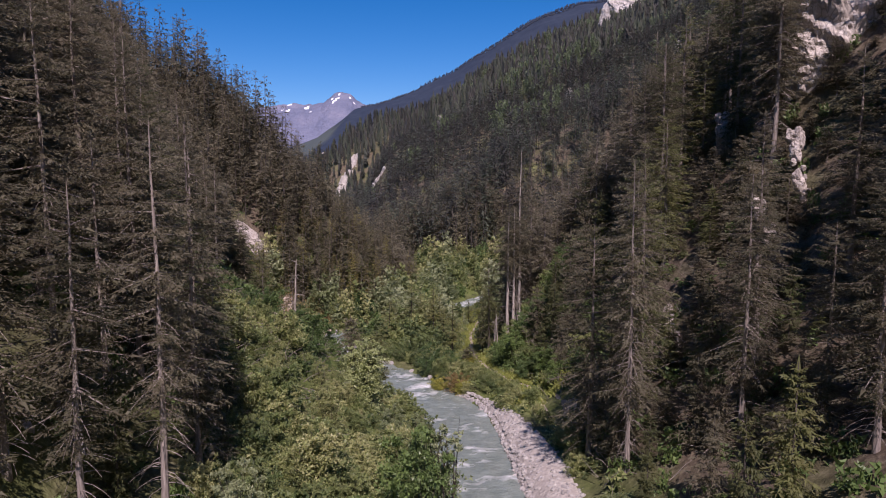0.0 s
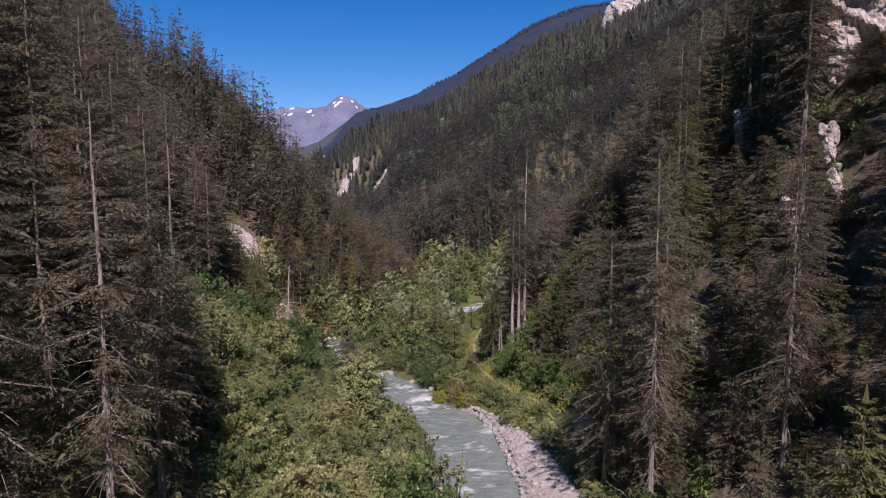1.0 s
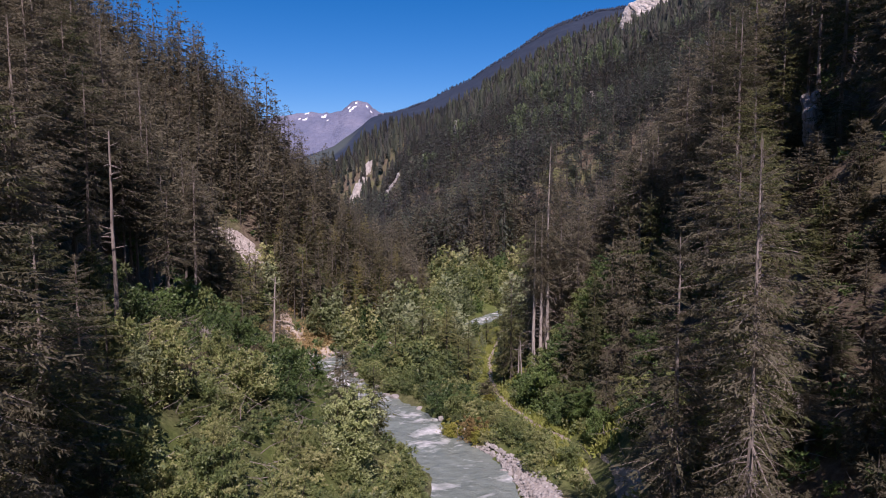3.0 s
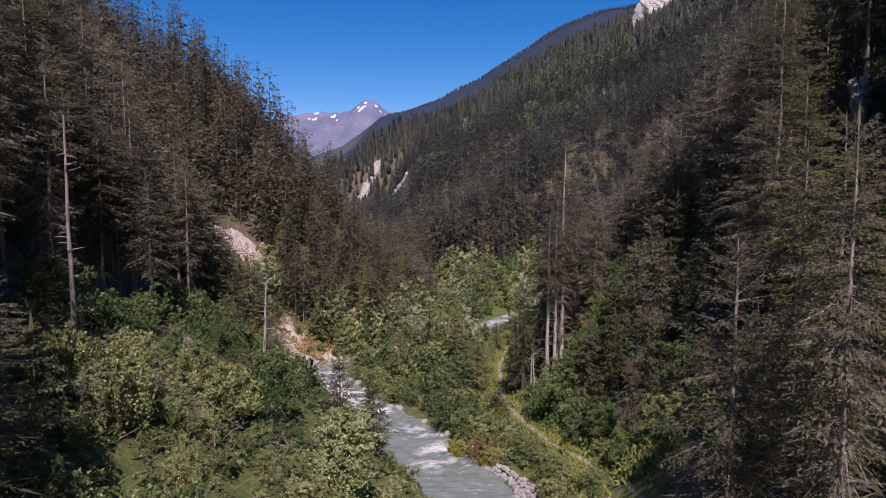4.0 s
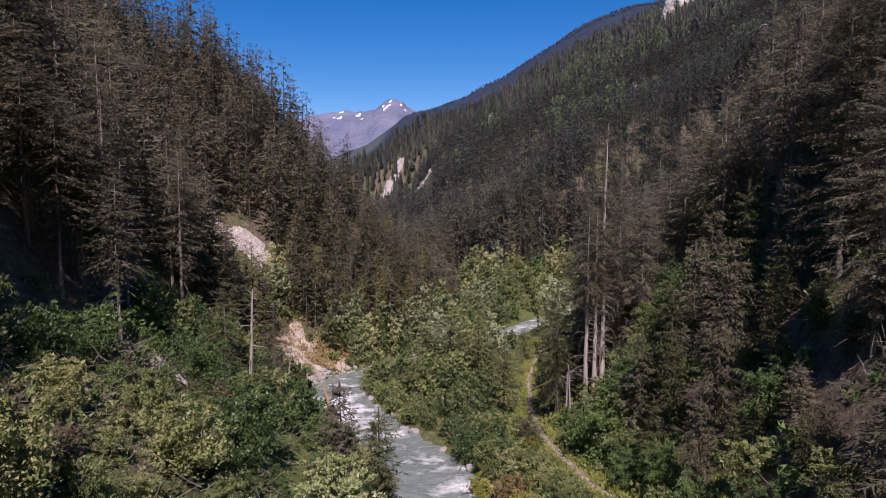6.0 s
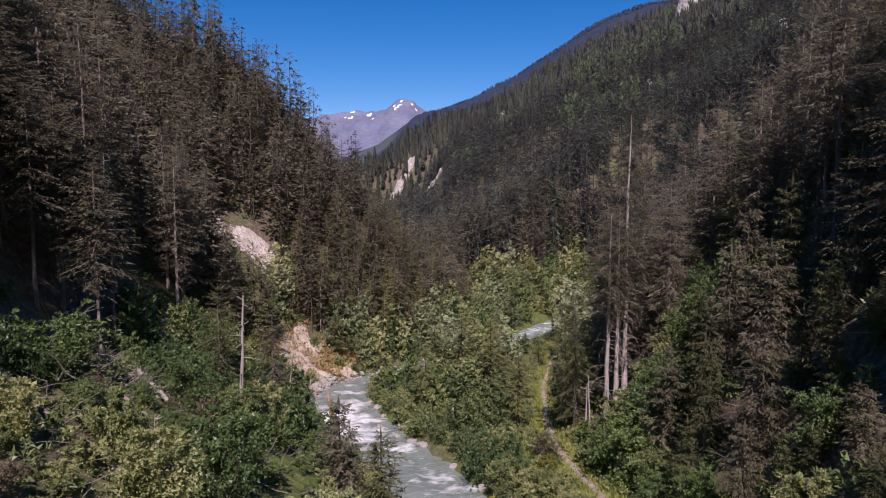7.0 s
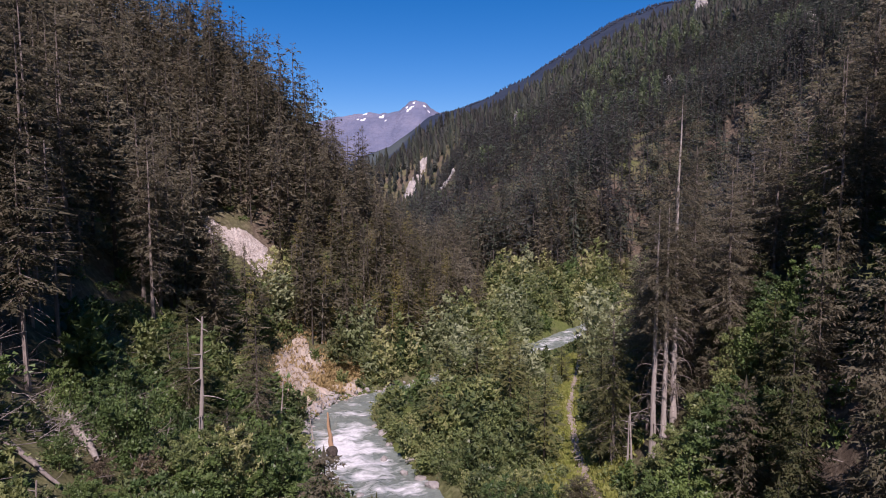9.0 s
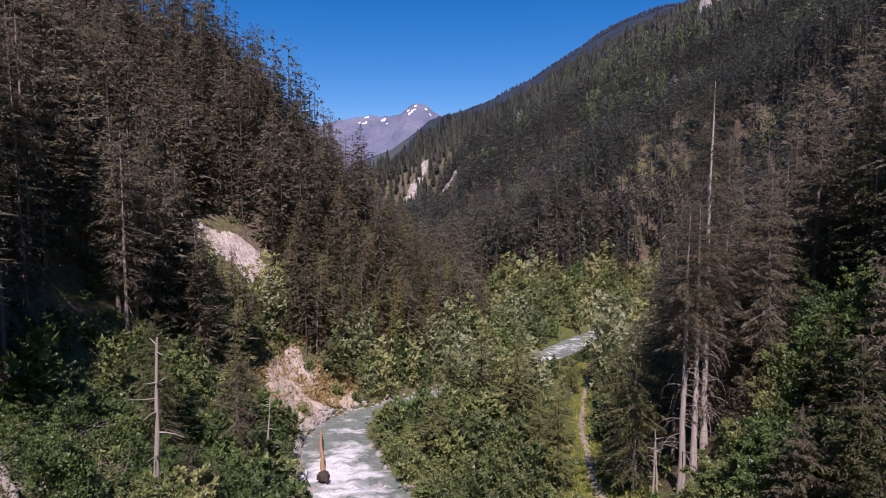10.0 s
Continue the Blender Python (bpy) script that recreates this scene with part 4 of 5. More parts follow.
SHRUB = {
    "green": (LEAVES, shrub_shapes(4.2, 2.5, 500, 280, 30, 0.15, 3) + shrub_shapes(4.2, 2.5, 505, 120, 26, 0.15, 2), "leafy green alder shrub on the river bank"),
    "pale": (LEAVES_PALE, shrub_shapes(8.5, 2.9, 520, 280, 40, 0.2, 2) + shrub_shapes(8.5, 2.9, 525, 120, 30, 0.2, 2), "pale grey-green willow tree on the valley floor"),
    "dark": (LEAVES_DARK, shrub_shapes(5.0, 2.8, 540, 280, 30, 0.15, 2) + shrub_shapes(5.0, 2.8, 545, 120, 26, 0.15, 2), "dark green broad-leaved shrub"),
    "tree": (LEAVES, shrub_shapes(9.0, 3.0, 560, 280, 40, 0.22, 2) + shrub_shapes(9.0, 3.0, 565, 120, 32, 0.22, 2), "mid-green broad-leaved tree on the valley floor"),
    "silver": (LEAVES_SILVER, [leafy_shape(9.0, 2.8, 590, 110, 240, 0.18, 0.03)], "tall silvery-leaved tree on the river bank, leaf colour paled as if sunlit"),
    "sapling": (LEAVES_PALE, [leafy_shape(10.5, 2.0, 595, 26, 44, 0.24, 0.2)], "spindly sapling with sparse pale leaves beside the river"),
    "yellow": (LEAVES_YELLOW, shrub_shapes(3.2, 2.2, 585, 200, 24, 0.05, 1), "yellow-green bush beside the river"),
    "dry": (LEAVES_DRY, shrub_shapes(3.4, 2.3, 575, 130, 22, 0.05, 1), "brown half-dead shrub with bare twigs on the slope"),
    "rust": (LEAVES_RUST, shrub_shapes(3.4, 2.4, 580, 130, 27, 0.05, 1), "rust-orange bush beside the river"),
}
FINE_SHAPES = {"dry": 1, "yellow": 1, "sapling": 1, "green": 3, "pale": 2, "dark": 2, "tree": 2, "rust": 1, "silver": 1}
shrub_made = {}
RUST = (1.9, 99.4)


def put_shrub(kind, i, x, y, turn, scale, tall=1.0):
    mat, shapes, label = SHRUB[kind]
    m = placed(x, y, turn, scale, scale * tall, 0.2)
    if (kind, i) in shrub_made:
        ob = copy_thing(shrub_made[kind, i], m)
        ob.scale = m.to_scale()
        return ob
    a, b = shapes[i]
    ob = plant("broadleaf_tree" if kind in ("pale", "tree", "silver", "sapling") else "shrub", [("stem", a, BARK_DARK, ""), ("foliage", b, mat, "")], label, "tree" if kind in ("pale", "tree", "silver", "sapling") else "shrub", "shrubs and trees along the river")
    shrub_made[kind, i] = ob
    ob.matrix_basis = m
    return ob


put_shrub("rust", 0, RUST[0], RUST[1], 0.3, 1.0)
put_shrub("yellow", 0, -0.6, 102.0, 0.3, 1.05)
put_shrub("yellow", 0, 2.8, 96.8, 1.3, 0.8)
put_shrub("yellow", 0, 4.4, 112.0, 2.3, 0.7)
put_shrub("silver", 0, -9.4, 77.6, 0.5, 1.15, 0.92)
put_shrub("green", 1, -33.6, 158.0, 0.8, 0.62)
for x, y, z in ((-0.9, 103.6, 0.62), (3.4, 96.2, 0.5), (5.4, 98.6, 0.7), (6.6, 94.0, 0.72), (4.6, 102.5, 0.72), (8.2, 91.0, 0.6), (7.4, 97.4, 0.6), (9.4, 86.5, 0.5), (2.2, 105.5, 0.7)):
    put_shrub("green", int(y) % 3, x, y, x + y, z)
put_shrub("sapling", 0, 0.6, 46.5, 0.4, 1.0)
put_shrub("sapling", 0, -0.6, 47.6, 2.4, 0.85)
put_shrub("pale", 1, -2.2, 60.0, 0.9, 0.72)
put_shrub("pale", 0, -1.3, 52.0, 1.9, 0.62)
put_shrub("pale", 1, -0.9, 56.5, 2.9, 0.58)
put_shrub("tree", 0, -3.4, 55.0, 0.9, 0.6)
put_shrub("tree", 1, -1.9, 64.5, 2.2, 0.62)
put_shrub("green", 0, -3.4, 80.5, 1.2, 0.5)
put_shrub("green", 1, -3.6, 74.5, 1.2, 0.62)
put_shrub("pale", 0, -10.6, 85.0, 0.5, 0.55)
for x, y, k, s in ((-5.6, 66, "tree", 0.55), (-4.6, 61, "pale", 0.7), (-13.0, 69, "tree", 0.5), (-10.5, 60, "tree", 0.7)):
    put_shrub(k, int(y) % 2, x, y, x + y, s)
put_shrub("dark", 0, 12.0, 108.0, 0.3, 1.6)
put_shrub("dark", 1, 14.5, 111.0, 2.3, 1.4)
put_shrub("dark", 0, 10.5, 111.5, 4.3, 1.2)
for x, y, z in ((11.0, 116.4, 1.0), (13.0, 115.4, 1.25), (15.2, 117.4, 1.2), (9.6, 114.0, 0.9)):
    put_shrub("green", int(x) % 3, x, y, x * 2, z)
for k, (x, y, z) in enumerate(((13.4, 103.5, 1.0), (12.6, 99.5, 0.8), (16.2, 113.5, 1.3), (17.6, 117.5, 1.2), (20.5, 117.0, 1.3), (14.8, 95.5, 0.8), (14.2, 108.5, 1.3), (16.4, 109.0, 1.3), (21.8, 115.0, 1.5), (19.4, 120.0, 1.5), (24.5, 117.5, 1.5), (22.4, 120.5, 1.4), (12.8, 113.5, 1.3), (18.4, 108.6, 1.0), (15.2, 88.5, 0.8), (17.8, 84.5, 0.9), (20.4, 88.5, 1.0), (16.4, 79.5, 0.8), (19.2, 76.0, 0.8))):
    put_shrub("dark" if k % 3 else "green", k % 2, x, y, k * 1.9, z)
bx, by, rng3 = jitter(-60, 60, 34, 300, 2.6, 21)
ok = ~spruce_ground(bx, by) & (~open_ground(bx, by) | ((by > 98) & (by < 290) & (np.abs(bx - np.interp(by, TRAIL_Y, TRAIL_X)) > 3.0) & (bx > -30) & (bx < 12)))
ok &= (np.abs(bx - river_x(by)) > river_w(by) + np.where(by > 98, 0.7, 1.5)) & (rng3.random(len(bx)) < 0.86)
ok &= (np.hypot(bx - RUST[0], by - RUST[1]) > 2.8) & (np.hypot(bx + 9.4, by - 77.6) > 3) & (np.hypot(bx + 13.6, by - 97.1) > 2.2) & (np.hypot(bx + 9.3, by - 93.0) > 2.2) & (bx < 0.6 * by)
bx, by = bx[ok], by[ok]
dist = np.hypot(bx * 0.62, np.maximum(by, 92) - 92)
tone = fbm(bx / 16, by / 16, 71) + rng3.normal(0, 0.18, len(bx))
back = by > 172
kinds = np.where(back & (tone > 0.12), "pale", np.where(back & (tone > -0.25), "tree", np.where(tone < -0.32, "dark", "green")))
kinds = np.where(~back & (tone > 0.66), "pale", kinds)
kinds = np.where((bx > 7) & (by > 98) & (by < 122), "dark", kinds)
kinds = np.where((bx < -14) & (by > 80) & (by < 132) & (tone < 0.28), "dark", kinds)
size = rng3.uniform(0.55, 1.1, len(bx)) * np.where(back, 1.25, 0.85) * np.where((bx > 4) & (by < 135), 0.75, 1.0)
size = size * rng3.choice([0.7, 0.9, 1.0, 1.15, 1.45], len(bx))
def height_cap(x, y):
    """How large a shrub may grow where it stands on a bank before open water."""
    cap = np.full(len(x), 9.0)
    for ahead in np.arange(1.5, 26, 1.5):
        q = y + ahead
        x_far = -1 + (x + 1) * (q - 50) / np.maximum(y - 50, 1)
        front = (np.abs(x_far - river_x(q)) < river_w(q)) & (y > 108) & (q < 285) & (((q > 166) & (q < 181)) | (q > 206) | (x < river_x(y)))
        cap = np.where(front, np.minimum(cap, np.maximum(0.14, (40.0 / np.maximum(q - 55, 20) * ahead - 1.1) / 4.6)), cap)
    return cap


# plants in front of open water stay low
cap = height_cap(bx, by)
kinds = np.where((cap < 1.2) & (kinds != "dark"), "green", kinds)
size = np.minimum(size, cap)
trail_gap = np.interp(by, TRAIL_Y, TRAIL_X) - bx
size = np.where((trail_gap > -2) & (trail_gap < 6.5) & (by > 100) & (by < 205), np.minimum(size, np.where(by < 118, np.where(trail_gap > 1.4, 0.62, 0.2), 0.16 + 0.05 * np.abs(trail_gap))), size)
size = np.where(((bx + 24) / 3.4) ** 2 + ((by - 87) / 4.5) ** 2 < 1, np.minimum(size, 0.5), size)
size = np.where((np.abs(bx - RUST[0] + 0.5) < 4) & (by < RUST[1] - 1) & (by > RUST[1] - 9), np.minimum(size, 0.3), size)
size = np.where((bx > -17) & (bx < -5) & (by > 81) & (by < 100), np.minimum(size, 0.36), size)
near_tree = (bx > -17) & (bx < -5) & (by > 60) & (by < 82)
size = np.where(near_tree, np.minimum(size, 0.58), size)
kinds = np.where(near_tree & ((kinds == "pale") | (kinds == "tree")), "green", kinds)
bank = (bx > -9) & (bx < -1) & (by > 68) & (by < 98)
size = np.where(bank, np.minimum(size, np.clip(0.12 + 0.03 * (97 - by), 0.12, 0.9)), size)
kinds = np.where(bank, "green", kinds)
brown = (bx < -18) & (by > 56) & (by < 92) & (rng3.random(len(bx)) < 0.3)
kinds = np.where(brown, "dry", kinds)
size = np.where(brown, np.minimum(size, 0.62), size)
order = np.argsort(dist)
few = []
for k, j in enumerate(order):
    n, fine = len(SHRUB[kinds[j]][1]), FINE_SHAPES[kinds[j]]
    if k < 262:
        put_shrub(str(kinds[j]), int(rng3.integers(0, fine) if k < 185 or n == fine else rng3.integers(fine, n)), bx[j], by[j], rng3.uniform(0, 6.28), size[j], rng3.uniform(0.8, 1.25))
    else:
        few.append(j)


def thicket(name, kind, shape, rows, label):
    v, f = spread(*shape, rows)
    ob = toned(new(name, mesh_from(name, v, f, [SHRUB[kind][0]])), [(len(rows), len(shape[0]))], np.random.default_rng(len(rows)))
    return tagged(ob, label, "thicket", kind="stuff")


few = np.array(few)
for kind, (mat, shapes, label) in SHRUB.items():
    s = few[kinds[few] == kind]
    if len(s):
        h, r = (8.5, 2.9) if kind in ("pale", "tree", "silver", "sapling") else (4.6, 2.6)
        light = leafy_shape(h, r, 600 + len(kind), 20, 25, 0.5, 0.1)
        rows = np.column_stack([bx[s], by[s], land(bx[s], by[s]) - 0.2, rng3.uniform(0, 6.28, len(s)), size[s], size[s] * rng3.uniform(0.8, 1.25, len(s))])
        thicket("broadleaf_thicket", kind, light[1], rows, "dense %s thicket of the valley floor" % {"green": "mid-green", "pale": "pale grey-green", "dark": "dark green", "tree": "leafy green", "rust": "rusty", "dry": "brown", "yellow": "yellow-green", "sapling": "sparse", "silver": "silvery"}[kind])

yx, yy0, rng7 = jitter(-45, 45, 132, 290, 7.5, 33)
ok = ~spruce_ground(yx, yy0) & ~open_ground(yx, yy0) & (np.abs(yx - river_x(yy0)) > river_w(yy0) + 5) & (rng7.random(len(yx)) < 0.6) & (height_cap(yx, yy0) > 2)
forest("young_spruces", SPRUCE_FAR, yx[ok], yy0[ok], rng7.uniform(6, 13, ok.sum()), NEEDLES_GREEN, "young spruces scattered among valley shrubs", rng7)

# low green fringe along the water
ey = np.repeat(np.arange(97, 200, 1.0), 2)
side = np.tile([-1.0, 1.0], len(ey) // 2)
lean = np.sqrt(1 + np.gradient(river_x(ey + 0.0) + 0 * ey, 1e-6 + np.arange(len(ey)) * 0.5) ** 2)
ex = river_x(ey) + side * (river_w(ey) * np.clip(lean, 1, 1.35) + rng7.uniform(0.3, 1.6, len(ey)))
s = (~((ex < -29) & (ey > 140) & (ey < 176))) & (rng7.random(len(ey)) < 0.85)
es = np.minimum(rng7.uniform(0.25, 0.5, len(ey)), np.where(height_cap(ex, ey) < 9, 0.2, 1.0))
es = np.where((side > 0) & (ey > 104) & (ey < 160), rng7.uniform(0.4, 0.72, len(ey)), es)
es = np.where((np.abs(ex - RUST[0]) < 4) & (ey < RUST[1] + 2) & (ey > RUST[1] - 9), np.minimum(es, 0.22), es)
fringe = leafy_shape(4.2, 2.6, 650, 18, 48, 0.3, 0.05)
rows = np.column_stack([ex[s], ey[s], np.maximum(land(ex[s], ey[s]), floor_z(ey[s])) - 0.1, rng7.uniform(0, 6.28, s.sum()), es[s], es[s]])
thicket("waterside_thicket", "green", fringe[1], rows, "low green waterside shrubs along the river")

# low scrub that closes the ground between the shrubs
lx, ly, rng11 = jitter(-48, 16, 32, 170, 1.75, 35)
s = ~open_ground(lx, ly) & ~spruce_ground(lx, ly) & (rng11.random(len(lx)) < 0.85) & (np.abs(lx - river_x(ly)) > river_w(ly) + 0.8)
ls = rng11.uniform(0.5, 1.2, len(lx)) * np.where(height_cap(lx, ly) < 9, 0.35, 1.0)
rows = np.column_stack([lx[s], ly[s], land(lx[s], ly[s]) - 0.15, rng11.uniform(0, 6.28, s.sum()), ls[s], ls[s] * rng11.uniform(0.7, 1.3, s.sum())])
thicket("low_scrub", "green", leafy_shape(1.5, 1.2, 660, 6, 15, 0.26, 0.0)[1], rows, "low green scrub and tall herbs between the shrubs")


# ---- bare rock, banks and scree ----
def noise3(p, scale, seed):
    q = p / scale
    return (fbm(q[:, 0] + 0.6 * q[:, 2], q[:, 1] - 0.7 * q[:, 2], seed, 4) + fbm(q[:, 2] * 1.3 + 7, q[:, 0] - q[:, 1], seed + 5, 4)) * 0.6


def rock_mesh(name, radii, seed, mat, level=4, rough=0.35, blocks=0.0):
    """A weathered lump: a ball broken by facets, ledges and noise."""
    bm = bmesh.new()
    bmesh.ops.create_icosphere(bm, subdivisions=level, radius=1.0)
    p = np.array([v.co for v in bm.verts])
    f = np.array([[v.index for v in q.verts] for q in bm.faces])
    bm.free()
    rng = np.random.default_rng(seed)
    for _ in range(9):
        d = rng.normal(0, 1, 3)
        d /= np.linalg.norm(d)
        cut = rng.uniform(0.62, 0.9)
        over = np.maximum(0, p @ d - cut)
        p = p - over[:, None] * d
    r = np.array(radii, float)
    m = float(np.mean(r))
    q = p * r
    u = p / (np.linalg.norm(p, axis=1, keepdims=True) + 1e-9)
    q = q + u * (noise3(q + seed * 13.7, m * 0.9, seed) * m * rough + np.abs(noise3(q, m * 0.28, seed + 3)) * m * rough * 0.6)[:, None]
    if blocks:
        step = noise3(q + 31, m * 0.35, seed + 9)
        q = q + u * (np.round(step * 4) / 4 * m * blocks)[:, None]
    if level > 3:
        q = q + u * ((np.abs(noise3(q + 5, m * 0.16, seed + 11)) - 0.2) * m * 0.06 + noise3(q + 9, m * 0.06, seed + 12) * m * 0.02)[:, None]
    return mesh_from(name, q, f, [mat])


def crag(x, y, z, radii, seed, turn=0, lean=0, mat=None, label="pale limestone crag among spruces", level=5, rough=0.3, blocks=0.12):
    ob = new("rock_crag", rock_mesh("rock_crag", radii, seed, mat or LIMESTONE, level, rough, blocks))
    ob.matrix_basis = pose(x, y, z, lean, 0, turn)
    return tagged(ob, label, "rock", "pale rock crags")


crag(48.6, 81.0, 51.5, (9.2, 5.0, 11.5), 3, 14, -10, label="large pale pinkish limestone crag above spruces", level=6, rough=0.42, blocks=0.13)
def outcrop(x, y, z, width, height, seed, count):
    """Broken rock showing through the trees: angular blocks one above another."""
    rng = np.random.default_rng(seed)
    for k in range(count):
        q = (k + rng.uniform(0.1, 0.9)) / count - 0.5
        r = rng.uniform(0.22, 0.55) * width
        crag(x + rng.normal(0, 0.35) * width, y + q * height * 0.5 + rng.normal(0, 0.3), z + q * height, (r, r * rng.uniform(0.6, 1.1), r * rng.uniform(1.0, 2.6)), seed * 10 + k, rng.uniform(0, 360), rng.uniform(-15, 15), label="broken pale limestone outcrop among spruces", level=4)


outcrop(42.6, 82.0, 45.0, 2.6, 8.0, 41, 12)
outcrop(39.0, 94.0, 41.0, 2.0, 7.0, 42, 11)
outcrop(34.6, 66.5, 36.8, 1.25, 7.0, 43, 11)
outcrop(31.0, 65.5, 31.5, 1.2, 4.5, 44, 7)
outcrop(21.2, 61.0, 20.0, 1.2, 6.5, 45, 11)
outcrop(-20.6, 31.5, 23.0, 1.1, 2.0, 47, 3)
FAR_LABEL = "distant white limestone cliff above the forest"
rngc = np.random.default_rng(17)
for k in range(5):
    crag(-53 + 2.2 * k, 521 + rngc.uniform(-2, 2), 29 + 2.6 * k, (1.8, 3, rngc.uniform(2.5, 4.5)), 140 + k, rngc.uniform(-30, 30), 0, LIMESTONE_FAR, FAR_LABEL, 4)
crag(-14, 288, 12, (2.2, 2.0, 5), 24, 0, 0, LIMESTONE_FAR, FAR_LABEL, 4)
crag(186, 800, 208, (6, 6, 24), 25, 0, 10, LIMESTONE_FAR, FAR_LABEL)
crag(232, 850, 240, (34, 10, 17), 26, 10, 0, LIMESTONE_FAR, FAR_LABEL)
crag(145, 424, 112, (3, 3, 8), 27, 0, 0, LIMESTONE_FAR, FAR_LABEL, 4)
crag(90, 492, 92, (2.6, 3, 9), 28, 0, 0, LIMESTONE_FAR, FAR_LABEL, 4)
crag(-2, 540, 76, (2.4, 3, 9), 29, 0, 0, LIMESTONE_FAR, FAR_LABEL, 4)


for px0, y0, zz, rad in ((-158, 905, 62, (5, 5, 6)), (-146, 905, 62, (4, 5, 9)), (-132, 905, 66, (3, 4, 11)), (-168, 905, 60, (5, 4, 4))):
    crag(px0, y0, zz, rad, 70 + int(zz + abs(px0)), 0, 0, LIMESTONE_FAR, FAR_LABEL, 3)


def bare_patch(name, cx, cy, rx, ry, turn, lift, rough, mat, label, seed, grain=1.6, ragged=0.45):
    """Bare ground that lies on the land, with an uneven edge."""
    a = np.linspace(0, 2 * math.pi, 97)[:-1]
    edge = 1 + ragged * fbm(np.cos(a) * 1.6 + seed, np.sin(a) * 1.6, seed) + 0.5 * ragged * fbm(np.cos(a) * 6 + seed, np.sin(a) * 6, seed + 4)
    r = np.linspace(0.02, 1, 26)
    R, A = np.meshgrid(r, a)
    E = R * edge[:, None]
    ux, uy = E * np.cos(A) * rx, E * np.sin(A) * ry
    c, s = math.cos(turn), math.sin(turn)
    x, y = cx + ux * c - uy * s, cy + ux * s + uy * c
    z = land(x, y) + lift * (1 - 1.9 * R ** 5) + (fbm(x / grain, y / grain, seed) * 0.9 + fbm(x / grain * 2.7, y / grain * 2.7, seed + 2) * 0.4) * rough * (1 - R ** 4)
    n, k = len(a), len(r)
    i = np.arange(n * k).reshape(n, k)
    j = np.roll(i, -1, axis=0)
    f = np.stack([i[:, :-1], i[:, 1:], j[:, 1:], j[:, :-1]], -1).reshape(-1, 4)
    return tagged(new(name, mesh_from(name, np.stack([x, y, z], -1).reshape(-1, 3), f, [mat])), label, "bare slope", kind="structure")


bare_patch("scree_slope", -54.6, 182.3, 6.8, 3.6, 0.12, 0.35, 1.1, LIMESTONE, "white scree and rock scar in the wooded slope", 5, 1.6, 0.8)
bare_patch("eroded_bank", -36.2, 163.0, 5.2, 12.5, 0.1, 0.5, 0.6, EARTH, "eroded beige earth bank above the river bend", 8)


bare_patch("lower_bank", -31.5, 171.5, 3.0, 6.0, -0.35, 0.35, 0.5, EARTH, "pale earth foot of the eroded bank at the water", 9)
bare_patch("white_cliff", -96, 742, 6, 12, -0.3, 3.0, 9.0, LIMESTONE_FAR, "upper part of a distant white limestone cliff", 14, 7.0, 0.9)
bare_patch("white_cliff", -106, 705, 9, 17, -0.42, 3.0, 9.0, LIMESTONE_FAR, "distant white limestone cliff in the forest", 12, 9.0, 0.9)


# ---- stones ----
def stones(name, xs, ys, sizes, mat, label, seed, lift=0.1):
    rng = np.random.default_rng(seed)
    bm = bmesh.new()
    bmesh.ops.create_icosphere(bm, subdivisions=1, radius=1.0)
    p = np.array([v.co for v in bm.verts])
    f = np.array([[v.index for v in q.verts] for q in bm.faces])
    bm.free()
    out = []
    for k in range(5):
        s = np.arange(len(xs)) % 5 == k
        shape = p * rng.uniform(0.7, 1.15, p.shape) * np.array([1, rng.uniform(0.6, 1), rng.uniform(0.45, 0.8)])
        rows = np.column_stack([xs[s], ys[s], np.maximum(land(xs[s], ys[s]), floor_z(ys[s]) - 0.15) + sizes[s] * lift, rng.uniform(0, 6.28, s.sum()), sizes[s], sizes[s]])
        out.append(spread(shape, f, rows))
    v, f = joined(*out)
    return tagged(new(name, mesh_from(name, v, f, [mat])), label, "stones", kind="stuff")


rng4 = np.random.default_rng(44)
yy = rng4.uniform(30, 98, 3200)
xx = river_x(yy) + river_w(yy) + 0.1 + rng4.random(3200) ** 1.4 * np.interp(yy, [42, 62, 75, 88, 98], [5.0, 4.8, 3.2, 1.4, 0.6])
stones("gravel_stones", xx, yy, 0.08 + 0.34 * rng4.random(3200) ** 3, BOULDER, "pale pinkish stones of the gravel bar", 1)
yy = rng4.uniform(100, 200, 900)
sd = np.where((rng4.random(900) < 0.6) | (yy > 104), -1, 1)
xx = river_x(yy) + sd * (river_w(yy) * rng4.uniform(0.8, 1.12, 900) + 0.3)
stones("bank_stones", xx, yy, 0.06 + 0.55 * rng4.random(900) ** 5, BOULDER, "grey stones along the waterline", 2)
yy = rng4.uniform(138, 166, 500)
xx = river_x(yy) - river_w(yy) - 0.4 - rng4.random(500) ** 1.5 * 4
stones("bank_rubble", xx, yy, 0.1 + 0.45 * rng4.random(500) ** 2.5, BOULDER, "pale rubble below the eroded bank", 3)

BOULDERS = [rock_mesh("boulder", (1.0, 0.85, 0.65), 60 + i, BOULDER, 3, 0.22) for i in range(4)]


def boulder(i, x, y, size, turn):
    ob = new("boulder", BOULDERS[i])
    z = max(float(land(x, y)), float(floor_z(y)) - 0.35 * size)
    ob.matrix_basis = pose(x, y, z + 0.22 * size, 0, 0, turn) @ Matrix.Diagonal((size, size, size, 1))
    tagged(ob, "pale grey river boulder at the water's edge", "boulder", "river boulders")


